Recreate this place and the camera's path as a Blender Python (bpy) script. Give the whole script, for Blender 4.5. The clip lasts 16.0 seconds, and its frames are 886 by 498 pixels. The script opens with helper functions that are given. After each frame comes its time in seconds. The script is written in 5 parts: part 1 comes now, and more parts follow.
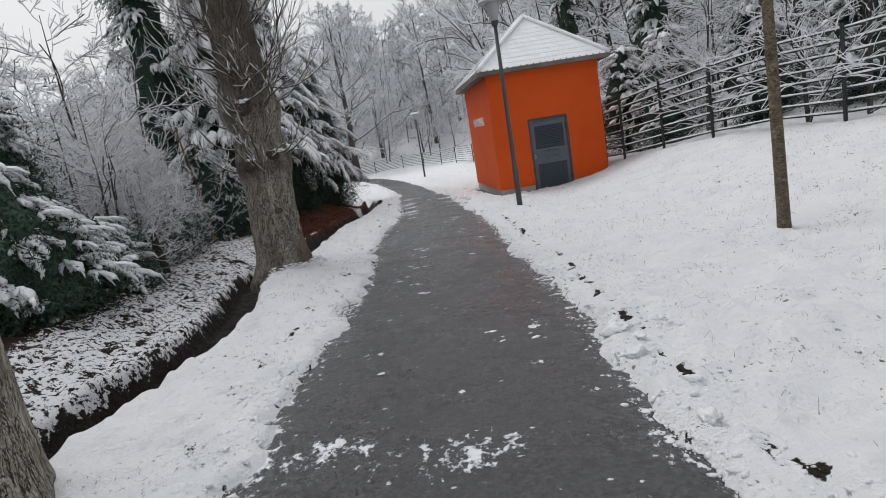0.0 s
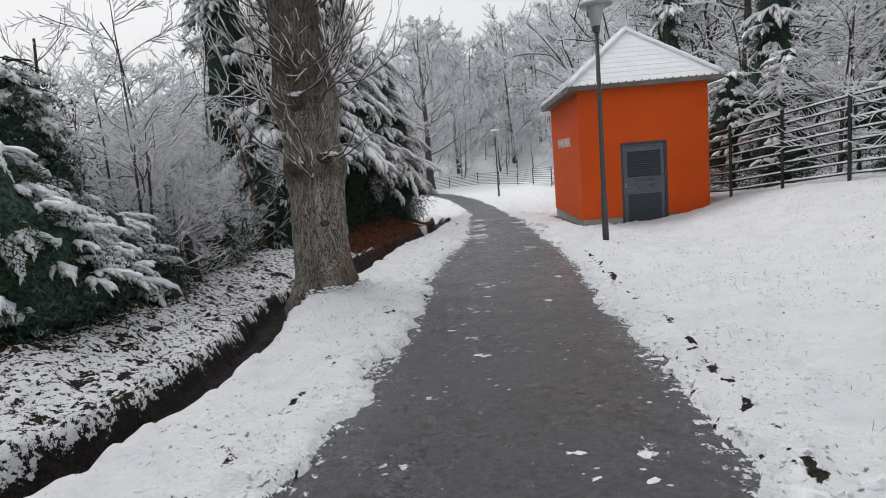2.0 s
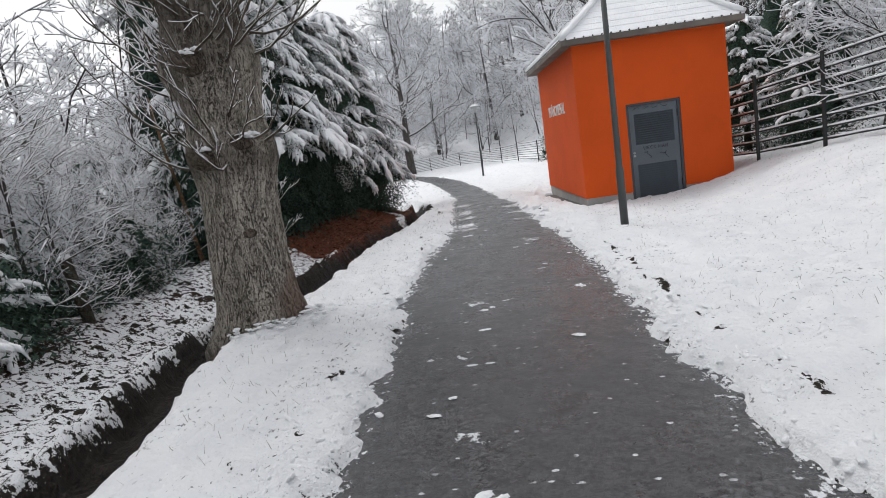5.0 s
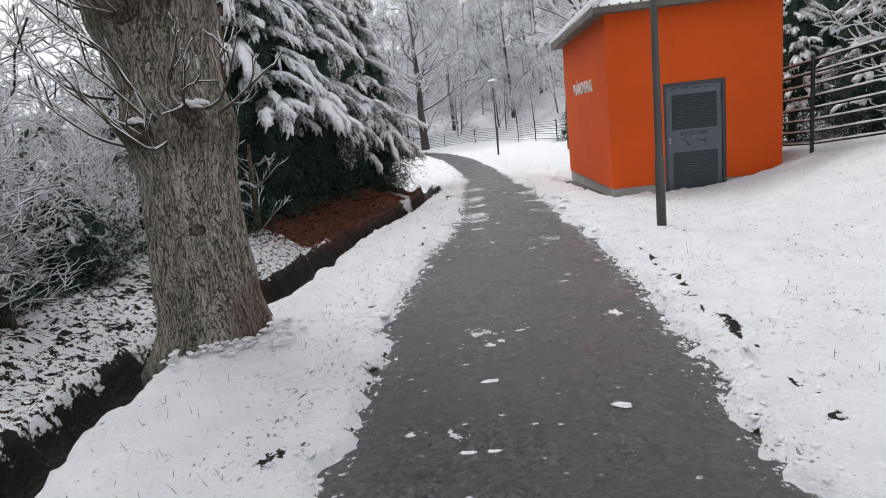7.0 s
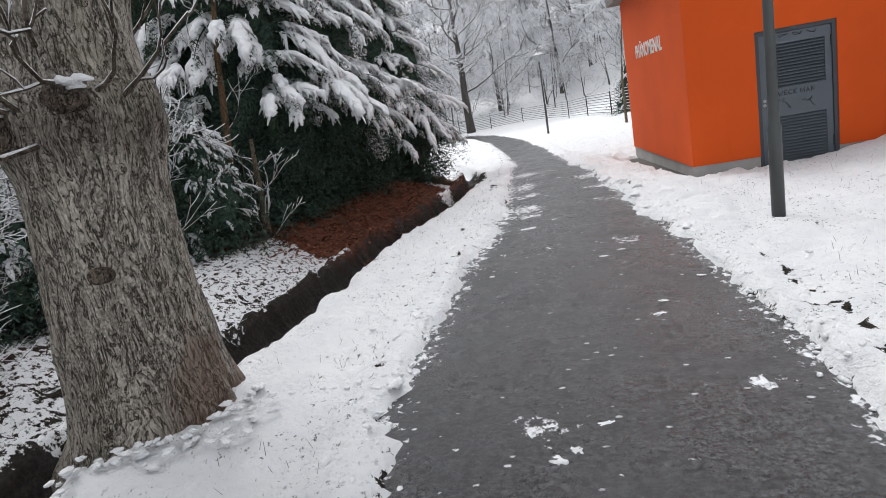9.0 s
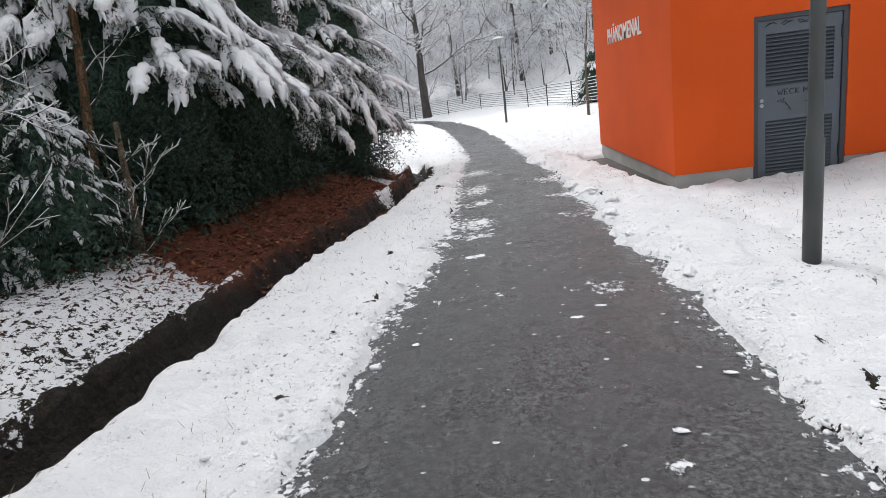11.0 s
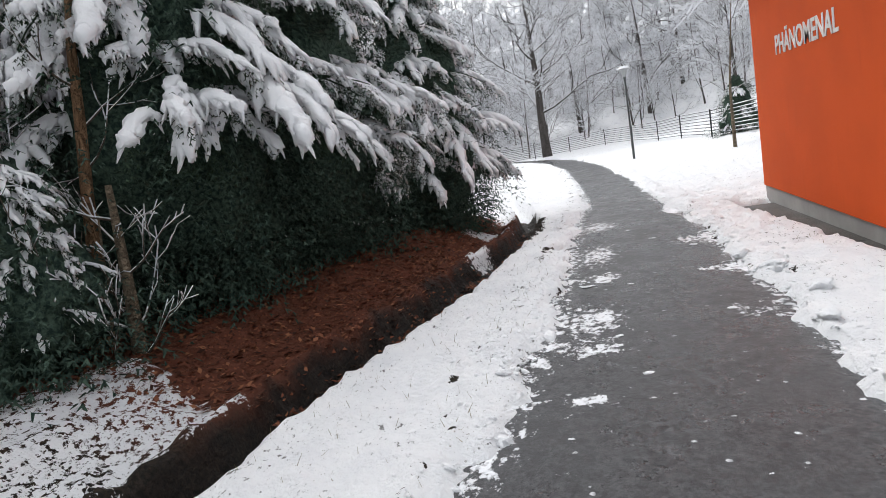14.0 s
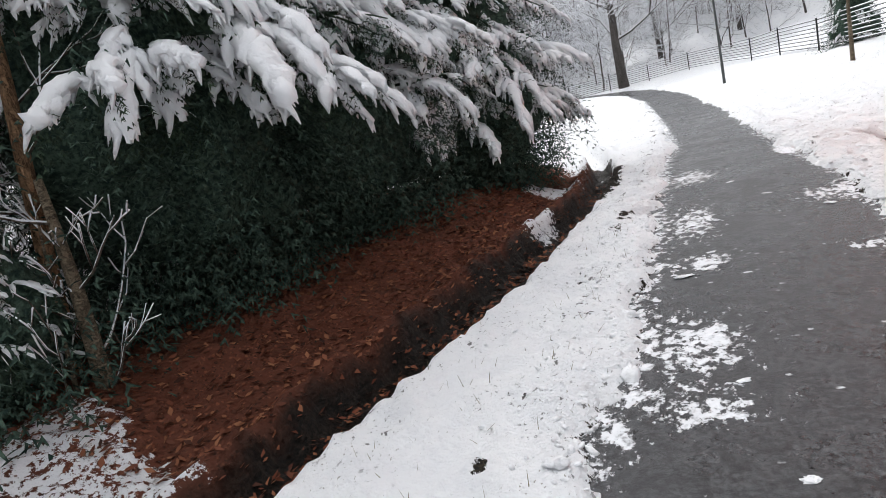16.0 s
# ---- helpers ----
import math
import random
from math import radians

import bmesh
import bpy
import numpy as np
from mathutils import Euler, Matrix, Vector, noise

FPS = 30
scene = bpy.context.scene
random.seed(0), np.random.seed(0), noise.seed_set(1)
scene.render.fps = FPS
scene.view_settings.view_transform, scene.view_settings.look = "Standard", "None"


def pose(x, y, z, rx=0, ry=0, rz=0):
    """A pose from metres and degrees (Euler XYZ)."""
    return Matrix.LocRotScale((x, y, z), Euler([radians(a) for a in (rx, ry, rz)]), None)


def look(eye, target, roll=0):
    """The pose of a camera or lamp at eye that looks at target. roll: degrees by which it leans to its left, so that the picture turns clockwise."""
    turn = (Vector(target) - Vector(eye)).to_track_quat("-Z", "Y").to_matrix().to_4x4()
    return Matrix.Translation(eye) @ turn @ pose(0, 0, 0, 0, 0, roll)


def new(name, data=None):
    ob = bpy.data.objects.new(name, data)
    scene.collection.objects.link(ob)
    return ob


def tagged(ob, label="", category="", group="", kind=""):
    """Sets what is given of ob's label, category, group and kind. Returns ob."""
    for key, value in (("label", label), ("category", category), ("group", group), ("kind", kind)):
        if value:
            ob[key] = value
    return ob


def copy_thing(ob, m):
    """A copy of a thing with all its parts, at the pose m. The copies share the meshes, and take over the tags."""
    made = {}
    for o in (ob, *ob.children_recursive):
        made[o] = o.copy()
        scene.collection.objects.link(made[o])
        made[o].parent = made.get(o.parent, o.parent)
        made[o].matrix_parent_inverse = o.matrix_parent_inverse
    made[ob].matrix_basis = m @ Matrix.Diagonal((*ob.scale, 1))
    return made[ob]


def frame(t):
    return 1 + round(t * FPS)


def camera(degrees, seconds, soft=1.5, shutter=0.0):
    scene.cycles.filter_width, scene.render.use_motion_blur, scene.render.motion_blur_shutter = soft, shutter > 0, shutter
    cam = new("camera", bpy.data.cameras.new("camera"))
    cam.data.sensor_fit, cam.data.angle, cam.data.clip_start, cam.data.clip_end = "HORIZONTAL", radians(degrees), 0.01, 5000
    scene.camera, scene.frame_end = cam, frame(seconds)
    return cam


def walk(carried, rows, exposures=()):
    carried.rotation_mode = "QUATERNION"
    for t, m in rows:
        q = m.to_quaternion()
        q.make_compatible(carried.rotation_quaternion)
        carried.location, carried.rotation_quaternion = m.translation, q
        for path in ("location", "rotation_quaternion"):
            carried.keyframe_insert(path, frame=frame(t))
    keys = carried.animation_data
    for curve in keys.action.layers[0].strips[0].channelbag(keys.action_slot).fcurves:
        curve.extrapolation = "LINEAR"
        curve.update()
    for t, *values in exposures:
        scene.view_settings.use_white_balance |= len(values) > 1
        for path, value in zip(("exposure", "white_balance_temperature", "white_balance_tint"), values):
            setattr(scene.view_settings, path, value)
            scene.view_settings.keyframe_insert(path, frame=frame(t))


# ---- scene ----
cam = camera(72.9, 16.0, 0.75)
PATH = [
    (0, (0.108, -5.049, 2.022), (0.219, -3.082, 1.674), -9.3),
    (0.5, (0.196, -4.585, 2.016), (0.173, -2.605, 1.736), -7.7),
    (1, (0.157, -4.217, 1.993), (0.229, -2.229, 1.784), -7.7),
    (1.5, (0.207, -3.766, 1.982), (0.173, -1.784, 1.719), -5.4),
    (2, (0.197, -3.405, 1.975), (0.09, -1.425, 1.711), -4.7),
    (2.5, (0.163, -3.021, 1.971), (0.046, -1.042, 1.702), -8.6),
    (3, (0.207, -2.64, 1.951), (-0.019, -0.675, 1.654), -7.4),
    (3.5, (0.2, -2.212, 1.927), (0.076, -0.241, 1.614), -8.8),
    (4, (0.219, -1.778, 1.921), (0.113, 0.186, 1.559), -9.2),
    (4.5, (0.242, -1.389, 1.914), (0.137, 0.573, 1.543), -8.1),
    (4.7, (0.22, -1.217, 1.901), (0.156, 0.756, 1.578), -8.5),
    (6.8, (0.293, 0.169, 1.961), (0.108, 2.12, 1.559), -6.6),
    (7, (0.308, 0.369, 1.944), (0.189, 2.325, 1.543), -6.4),
    (7.5, (0.286, 0.824, 1.942), (0.171, 2.779, 1.536), -10.3),
    (8, (0.342, 1.266, 1.92), (0.048, 3.205, 1.532), -8.9),
    (8.5, (0.326, 1.772, 1.898), (0.164, 3.719, 1.47), -9.0),
    (9, (0.347, 2.175, 1.85), (0.049, 4.106, 1.422), -10.1),
    (9.5, (0.369, 2.663, 1.812), (0.142, 4.602, 1.381), -7.7),
    (9.7, (0.357, 2.844, 1.827), (0.216, 4.78, 1.345), -9.5),
    (11.8, (0.522, 4.622, 1.847), (0.346, 6.55, 1.345), -7.0),
    (12, (0.496, 4.736, 1.824), (0.329, 6.676, 1.365), -7.1),
    (12.5, (0.515, 5.143, 1.826), (0.325, 7.104, 1.487), -8.9),
    (13, (0.56, 5.557, 1.809), (0.253, 7.494, 1.415), -8.5),
    (13.5, (0.513, 5.943, 1.825), (0.245, 7.891, 1.461), -11.1),
    (14, (0.536, 6.288, 1.793), (-0.006, 8.187, 1.477), -10.0),
    (14.5, (0.523, 6.716, 1.756), (0.106, 8.631, 1.358), -9.5),
    (15, (0.495, 7.104, 1.737), (0.019, 8.992, 1.281), -12.3),
    (15.5, (0.513, 7.47, 1.751), (-0.101, 9.299, 1.224), -11.6),
    (16, (0.443, 7.764, 1.8), (-0.359, 9.541, 1.356), -14.4),
]
walk(cam, [(t, look(e, g, r)) for t, e, g, r in PATH], [(0, -0.02), (4.5, 0.3), (7, 0.39), (9, 0.56), (13, 0.63), (16, 0.72)])
scene.render.film_transparent = False

# ---- light ----
world = bpy.data.worlds.new("overcast")
scene.world = world
world.use_nodes = True
wn, wl = world.node_tree.nodes, world.node_tree.links
sky = wn.new("ShaderNodeTexSky")
sky.sky_type, sky.sun_disc = "NISHITA", False
sky.sun_elevation, sky.sun_rotation = radians(62), radians(-40)
sky.air_density, sky.dust_density, sky.ozone_density = 1.0, 6.0, 0.3
pale = wn.new("ShaderNodeHueSaturation")
pale.inputs["Saturation"].default_value = 0.5
pale.inputs["Value"].default_value = 30.0
even = wn.new("ShaderNodeGamma")
even.inputs["Gamma"].default_value = 0.35
wl.new(sky.outputs[0], pale.inputs["Color"])
wl.new(pale.outputs[0], even.inputs["Color"])
wl.new(even.outputs[0], wn["Background"].inputs["Color"])
wn["Background"].inputs["Strength"].default_value = 0.138
sun_data = bpy.data.lights.new("sun", "SUN")
sun_data.energy, sun_data.angle, sun_data.color = 0.95, radians(24), (0.96, 0.985, 1.0)
sun = new("sun", sun_data)
sun.matrix_world = look((-9, 10.8, 26.4), (0, 0, 0))


# ---- materials ----
def material(name, color=(0.5, 0.5, 0.5), rough=0.8, metal=0.0, gloss=0.5):
    m = bpy.data.materials.new(name)
    m.use_nodes = True
    b = m.node_tree.nodes["Principled BSDF"]
    b.inputs["Base Color"].default_value = (*color, 1)
    b.inputs["Roughness"].default_value = rough
    b.inputs["Metallic"].default_value = metal
    b.inputs["Specular IOR Level"].default_value = gloss
    return m


class Nodes:
    """Short hand for wiring a material's nodes."""

    def __init__(self, m):
        self.tree = m.node_tree
        self.bsdf = self.tree.nodes["Principled BSDF"]
        self.geo = self.tree.nodes.new("ShaderNodeNewGeometry")

    def add(self, kind, **values):
        n = self.tree.nodes.new(kind)
        for key, v in values.items():
            n.inputs[key.replace("_", " ")].default_value = v
        return n

    def link(self, a, b):
        self.tree.links.new(a, b)

    def coords(self, stretch=(1, 1, 1), local=False):
        mp = self.add("ShaderNodeMapping", Scale=stretch)
        if local:
            tc = self.tree.nodes.new("ShaderNodeTexCoord")
            self.link(tc.outputs["Object"], mp.inputs[0])
        else:
            self.link(self.geo.outputs["Position"], mp.inputs[0])
        return mp.outputs[0]

    def noise(self, scale, detail=3.0, where=None, rough=0.55):
        n = self.add("ShaderNodeTexNoise", Scale=scale, Detail=detail, Roughness=rough)
        self.link(where or self.geo.outputs["Position"], n.inputs["Vector"])
        return n.outputs["Fac"]

    def math(self, op, a, b=None, clamp=False):
        n = self.tree.nodes.new("ShaderNodeMath")
        n.operation, n.use_clamp = op, clamp
        for i, v in enumerate((a, b)):
            if v is None:
                continue
            if isinstance(v, (int, float)):
                n.inputs[i].default_value = v
            else:
                self.link(v, n.inputs[i])
        return n.outputs[0]

    def step(self, v, lo, hi):
        n = self.add("ShaderNodeMapRange", From_Min=lo, From_Max=hi)
        n.interpolation_type = "SMOOTHSTEP"
        self.link(v, n.inputs["Value"])
        return n.outputs[0]

    def mix(self, fac, a, b):
        n = self.tree.nodes.new("ShaderNodeMix")
        n.data_type = "RGBA"
        for sock, v in ((n.inputs[0], fac), (n.inputs[6], a), (n.inputs[7], b)):
            if isinstance(v, tuple):
                sock.default_value = (*v, 1)
            elif isinstance(v, (int, float)):
                sock.default_value = v
            else:
                self.link(v, sock)
        return n.outputs[2]

    def attr(self, name):
        n = self.tree.nodes.new("ShaderNodeAttribute")
        n.attribute_name = name
        return n.outputs["Fac"]

    def rand(self):
        n = self.tree.nodes.new("ShaderNodeObjectInfo")
        return n.outputs["Random"]

    def upness(self):
        s = self.tree.nodes.new("ShaderNodeSeparateXYZ")
        self.link(self.geo.outputs["Normal"], s.inputs[0])
        return s.outputs["Z"]

    def color(self, v):
        self.link(v, self.bsdf.inputs["Base Color"])

    def rough(self, v):
        self.link(v, self.bsdf.inputs["Roughness"])

    def bump(self, height, strength=0.5, distance=0.02):
        n = self.add("ShaderNodeBump", Strength=strength, Distance=distance)
        self.link(height, n.inputs["Height"])
        self.link(n.outputs[0], self.bsdf.inputs["Normal"])


SNOW = (0.86, 0.87, 0.90)


def make_snow():
    m = material("snow", SNOW, 0.75)
    n = Nodes(m)
    big, fine = n.noise(3.0, 4), n.noise(45, 5, rough=0.7)
    n.color(n.mix(n.step(big, 0.3, 0.7), (0.86, 0.87, 0.895), (0.92, 0.925, 0.94)))
    n.bump(n.math("ADD", n.math("MULTIPLY", big, 1.5), n.math("MULTIPLY", fine, 1.0)), 0.8, 0.03)
    return m


def make_ground():
    """Snow with soil, leaf litter and ditch mud where the masks bare it."""
    m = material("snowy_ground", SNOW, 0.8, gloss=0.2)
    n = Nodes(m)
    big, mid, fine = n.noise(2.5, 4), n.noise(17, 6, rough=0.68), n.noise(60, 5, rough=0.7)
    snow = n.mix(n.step(big, 0.3, 0.7), (0.86, 0.87, 0.895), (0.92, 0.925, 0.94))
    speck = n.add("ShaderNodeTexVoronoi", Scale=26.0)
    n.link(n.geo.outputs["Position"], speck.inputs["Vector"])
    litter = n.mix(n.step(n.noise(38, 4), 0.35, 0.65), (0.05, 0.02, 0.013), (0.25, 0.09, 0.05))
    litter = n.mix(n.step(speck.outputs["Distance"], 0.25, 0.5), litter, (0.14, 0.048, 0.028))
    mud = n.mix(n.step(n.noise(34, 6, rough=0.75), 0.4, 0.66), (0.004, 0.0035, 0.003), (0.034, 0.024, 0.018))
    grass = n.mix(n.step(n.noise(50, 3), 0.4, 0.6), (0.008, 0.007, 0.006), (0.035, 0.027, 0.018))
    soil = n.mix(n.attr("mud"), n.mix(n.attr("litter"), grass, litter), mud)
    cover = n.math("ADD", n.attr("snow"), n.math("MULTIPLY", n.math("SUBTRACT", mid, 0.5), 1.7))
    cover = n.math("ADD", cover, n.math("MULTIPLY", n.math("SUBTRACT", fine, 0.5), 0.5))
    keep = n.step(cover, 0.46, 0.52)
    # Soil-coloured specks stand in for the small shadows between snow granules.
    pit_shade = n.math("MULTIPLY", n.step(n.noise(27, 5, n.coords((1.0, 0.75, 1.0)), 0.62), 0.60, 0.66), n.step(n.noise(1.7, 4), 0.45, 0.6))
    keep = n.math("MULTIPLY", keep, n.math("SUBTRACT", 1.0, n.math("MULTIPLY", pit_shade, 0.8)))
    tips = n.math("MULTIPLY", n.step(n.noise(60, 3, n.coords((1, 0.6, 1))), 0.65, 0.70), n.step(n.noise(1.9, 4), 0.46, 0.62))
    # Grey mottling paints in more of the granules' shading.
    snow = n.mix(n.math("MULTIPLY", n.step(n.noise(30, 6, rough=0.7), 0.54, 0.66), 0.2), snow, (0.62, 0.63, 0.655))
    snow = n.mix(n.math("MULTIPLY", tips, 0.75), snow, (0.16, 0.135, 0.09))
    n.color(n.mix(keep, soil, snow))
    n.rough(n.math("SUBTRACT", 0.85, n.math("MULTIPLY", n.attr("mud"), 0.35)))
    clod = n.add("ShaderNodeTexVoronoi", Scale=19.0)
    clod.feature = "SMOOTH_F1"
    n.link(n.geo.outputs["Position"], clod.inputs["Vector"])
    h = n.math("ADD", n.math("MULTIPLY", keep, 0.7), n.math("ADD", n.math("MULTIPLY", mid, 1.7), n.math("MULTIPLY", fine, 1.0)))
    n.bump(n.math("SUBTRACT", h, n.math("MULTIPLY", clod.outputs["Distance"], 0.8)), 0.7, 0.055)
    return m


def make_asphalt():
    m = material("wet_asphalt", (0.05, 0.05, 0.052), 0.5)
    n = Nodes(m)
    grit, blot = n.noise(36, 7, rough=0.85), n.noise(1.3, 4)
    mid = n.noise(11, 5, rough=0.7)
    col = n.mix(n.step(grit, 0.38, 0.64), (0.012, 0.0122, 0.013), (0.122, 0.124, 0.131))
    col = n.mix(n.math("MULTIPLY", n.step(mid, 0.5, 0.68), 0.7), col, (0.02, 0.0195, 0.021))
    col = n.mix(n.math("MULTIPLY", n.step(blot, 0.42, 0.65), 0.5), col, (0.062, 0.063, 0.067))
    flakes = n.add("ShaderNodeTexVoronoi", Scale=7.0)
    n.link(n.coords((1.0, 1.5, 1.0)), flakes.inputs["Vector"])
    ragged = n.noise(13, 6, n.coords((1.2, 0.9, 1.0)), 0.7)
    cover = n.math("ADD", n.attr("slush"), n.math("MULTIPLY", n.math("SUBTRACT", ragged, 0.5), 2.6))
    keep = n.step(cover, 0.5, 0.62)
    fleck = n.math("MULTIPLY", n.step(n.math("ADD", flakes.outputs["Distance"], n.math("MULTIPLY", n.noise(38, 4), 0.3)), 0.28, 0.24), n.step(n.noise(2.6, 2), 0.48, 0.54))
    keep = n.math("MAXIMUM", keep, n.math("MULTIPLY", fleck, 0.8))
    n.color(n.mix(n.math("MULTIPLY", keep, n.step(n.noise(24, 4), 0.2, 0.5)), col, (0.80, 0.81, 0.84)))
    # Wetness of the asphalt varies its roughness.
    zones = n.step(n.math("ADD", blot, n.math("MULTIPLY", mid, 0.5)), 0.6, 0.95)
    n.rough(n.math("ADD", n.math("MULTIPLY", zones, 0.3), n.math("ADD", 0.2, n.math("MULTIPLY", keep, 0.3))))
    n.bump(n.math("ADD", n.math("MULTIPLY", keep, 1.4), n.math("ADD", n.math("MULTIPLY", grit, 0.9), n.math("MULTIPLY", mid, 0.7))), 0.8, 0.014)
    return m


def make_bark(name, dark, light, stretch=(1, 1, 0.28), moss=0.0, snow=0.0, plates=40.0, zones=False):
    """Furrowed bark, with snow lying on what faces up."""
    m = material(name, light, 0.9, gloss=0.15)
    n = Nodes(m)
    where = n.coords(stretch)
    warp = n.add("ShaderNodeTexNoise", Scale=9.0, Detail=4.0)
    n.link(where, warp.inputs["Vector"])
    mixed = n.tree.nodes.new("ShaderNodeVectorMath")
    mixed.operation = "MULTIPLY_ADD"
    n.link(warp.outputs["Color"], mixed.inputs[0])
    mixed.inputs[1].default_value = (0.16, 0.16, 0.16)
    n.link(where, mixed.inputs[2])
    cell = n.add("ShaderNodeTexVoronoi", Scale=plates)
    cell.feature = "DISTANCE_TO_EDGE"
    n.link(mixed.outputs[0], cell.inputs["Vector"])
    fissure = n.math("ABSOLUTE", n.math("SUBTRACT", n.noise(plates * 0.62, 6, mixed.outputs[0], 0.62), 0.5))
    flake = n.step(n.math("ADD", cell.outputs["Distance"], n.math("MULTIPLY", n.noise(34, 5, where, 0.75), 0.35)), 0.12, 0.3)
    crack = n.math("MULTIPLY", n.step(fissure, 0.0, 0.034), n.math("ADD", 0.68, n.math("MULTIPLY", flake, 0.32)))
    fine = n.noise(55, 5, rough=0.65)
    broad = n.noise(4.5, 4, where)
    face = n.mix(n.step(fine, 0.35, 0.68), tuple(c * 0.62 for c in light), tuple(min(1, c * 1.25) for c in light))
    face = n.mix(n.math("MULTIPLY", n.step(broad, 0.45, 0.7), 0.6), face, tuple(min(1, c * 1.55) for c in light))
    col = n.mix(n.math("MULTIPLY", crack, n.math("ADD", 0.62, n.math("MULTIPLY", broad, 0.9)), True), dark, face)
    if moss:
        col = n.mix(n.math("MULTIPLY", n.step(n.noise(2.4, 4), 0.52, 0.7), moss), col, (0.11, 0.11, 0.05))
    # Browner where peeled, darker where the second mask is set.
    if zones:
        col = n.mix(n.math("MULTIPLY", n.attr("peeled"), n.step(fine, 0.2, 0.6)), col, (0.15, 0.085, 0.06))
        col = n.mix(n.math("MULTIPLY", n.attr("zones"), 0.72), col, (0.042, 0.031, 0.024))
    if snow:
        lie = n.math("ADD", n.upness(), n.math("MULTIPLY", n.math("SUBTRACT", n.noise(9, 3), 0.5), 0.9))
        col = n.mix(n.step(lie, 1.0 - snow, 1.12 - snow), col, SNOW)
    n.color(col)
    n.bump(n.math("ADD", n.math("MULTIPLY", crack, 1.2), n.math("MULTIPLY", fine, 0.5)), 1.0, 0.03)
    return m


def make_needles(name, dark, light, snow):
    m = material(name, dark, 0.8, gloss=0.12)
    n = Nodes(m)
    col = n.mix(n.step(n.noise(22, 3), 0.35, 0.65), dark, light)
    if snow:
        lie = n.math("ADD", n.upness(), n.math("MULTIPLY", n.math("SUBTRACT", n.noise(7, 4), 0.5), 1.5))
        col = n.mix(n.step(lie, 1.0 - snow, 1.1 - snow), col, SNOW)
    n.color(col)
    n.bump(n.noise(70, 3), 0.8, 0.02)
    return m


def make_paint(name, color, spread=0.06, rough=0.75, grain=130, depth=0.004, gloss=0.5):
    m = material(name, color, rough, gloss=gloss)
    n = Nodes(m)
    lo, hi = tuple(c * (1 - spread * 2) for c in color), tuple(min(1, c * (1 + spread)) for c in color)
    col = n.mix(n.step(n.noise(1.1, 4), 0.3, 0.7), lo, hi)
    streak = n.noise(2.2, 4, n.coords((3, 3, 0.35)))
    col = n.mix(n.math("MULTIPLY", n.step(streak, 0.55, 0.8), 0.25), col, tuple(c * 0.75 for c in color))
    n.color(col)
    n.bump(n.noise(grain, 4), 0.6, depth)
    return m


def make_leaf():
    m = material("dead_leaf", (0.2, 0.07, 0.03), 0.7, gloss=0.2)
    n = Nodes(m)
    tone = n.tree.nodes.new("ShaderNodeValToRGB")
    tone.color_ramp.elements[0].color = (0.03, 0.011, 0.007, 1)
    tone.color_ramp.elements[1].color = (0.28, 0.12, 0.06, 1)
    mid = tone.color_ramp.elements.new(0.55)
    mid.color = (0.155, 0.05, 0.026, 1)
    n.link(n.geo.outputs["Random Per Island"], tone.inputs[0])
    n.color(tone.outputs[0])
    return m


def make_lace():
    """Snow on twigs too fine to part from it: light passes through it in part."""
    m = material("snow_on_fine_twigs", SNOW, 0.9, gloss=0.05)
    n = Nodes(m)
    col = n.mix(n.step(n.noise(9, 4, rough=0.7), 0.32, 0.42), (0.10, 0.09, 0.085), SNOW)
    n.color(col)
    thin = n.tree.nodes.new("ShaderNodeBsdfTranslucent")
    n.link(col, thin.inputs["Color"])
    both = n.tree.nodes.new("ShaderNodeMixShader")
    both.inputs[0].default_value = 0.45
    n.link(n.bsdf.outputs[0], both.inputs[1])
    n.link(thin.outputs[0], both.inputs[2])
    n.link(both.outputs[0], n.tree.nodes["Material Output"].inputs["Surface"])
    return m


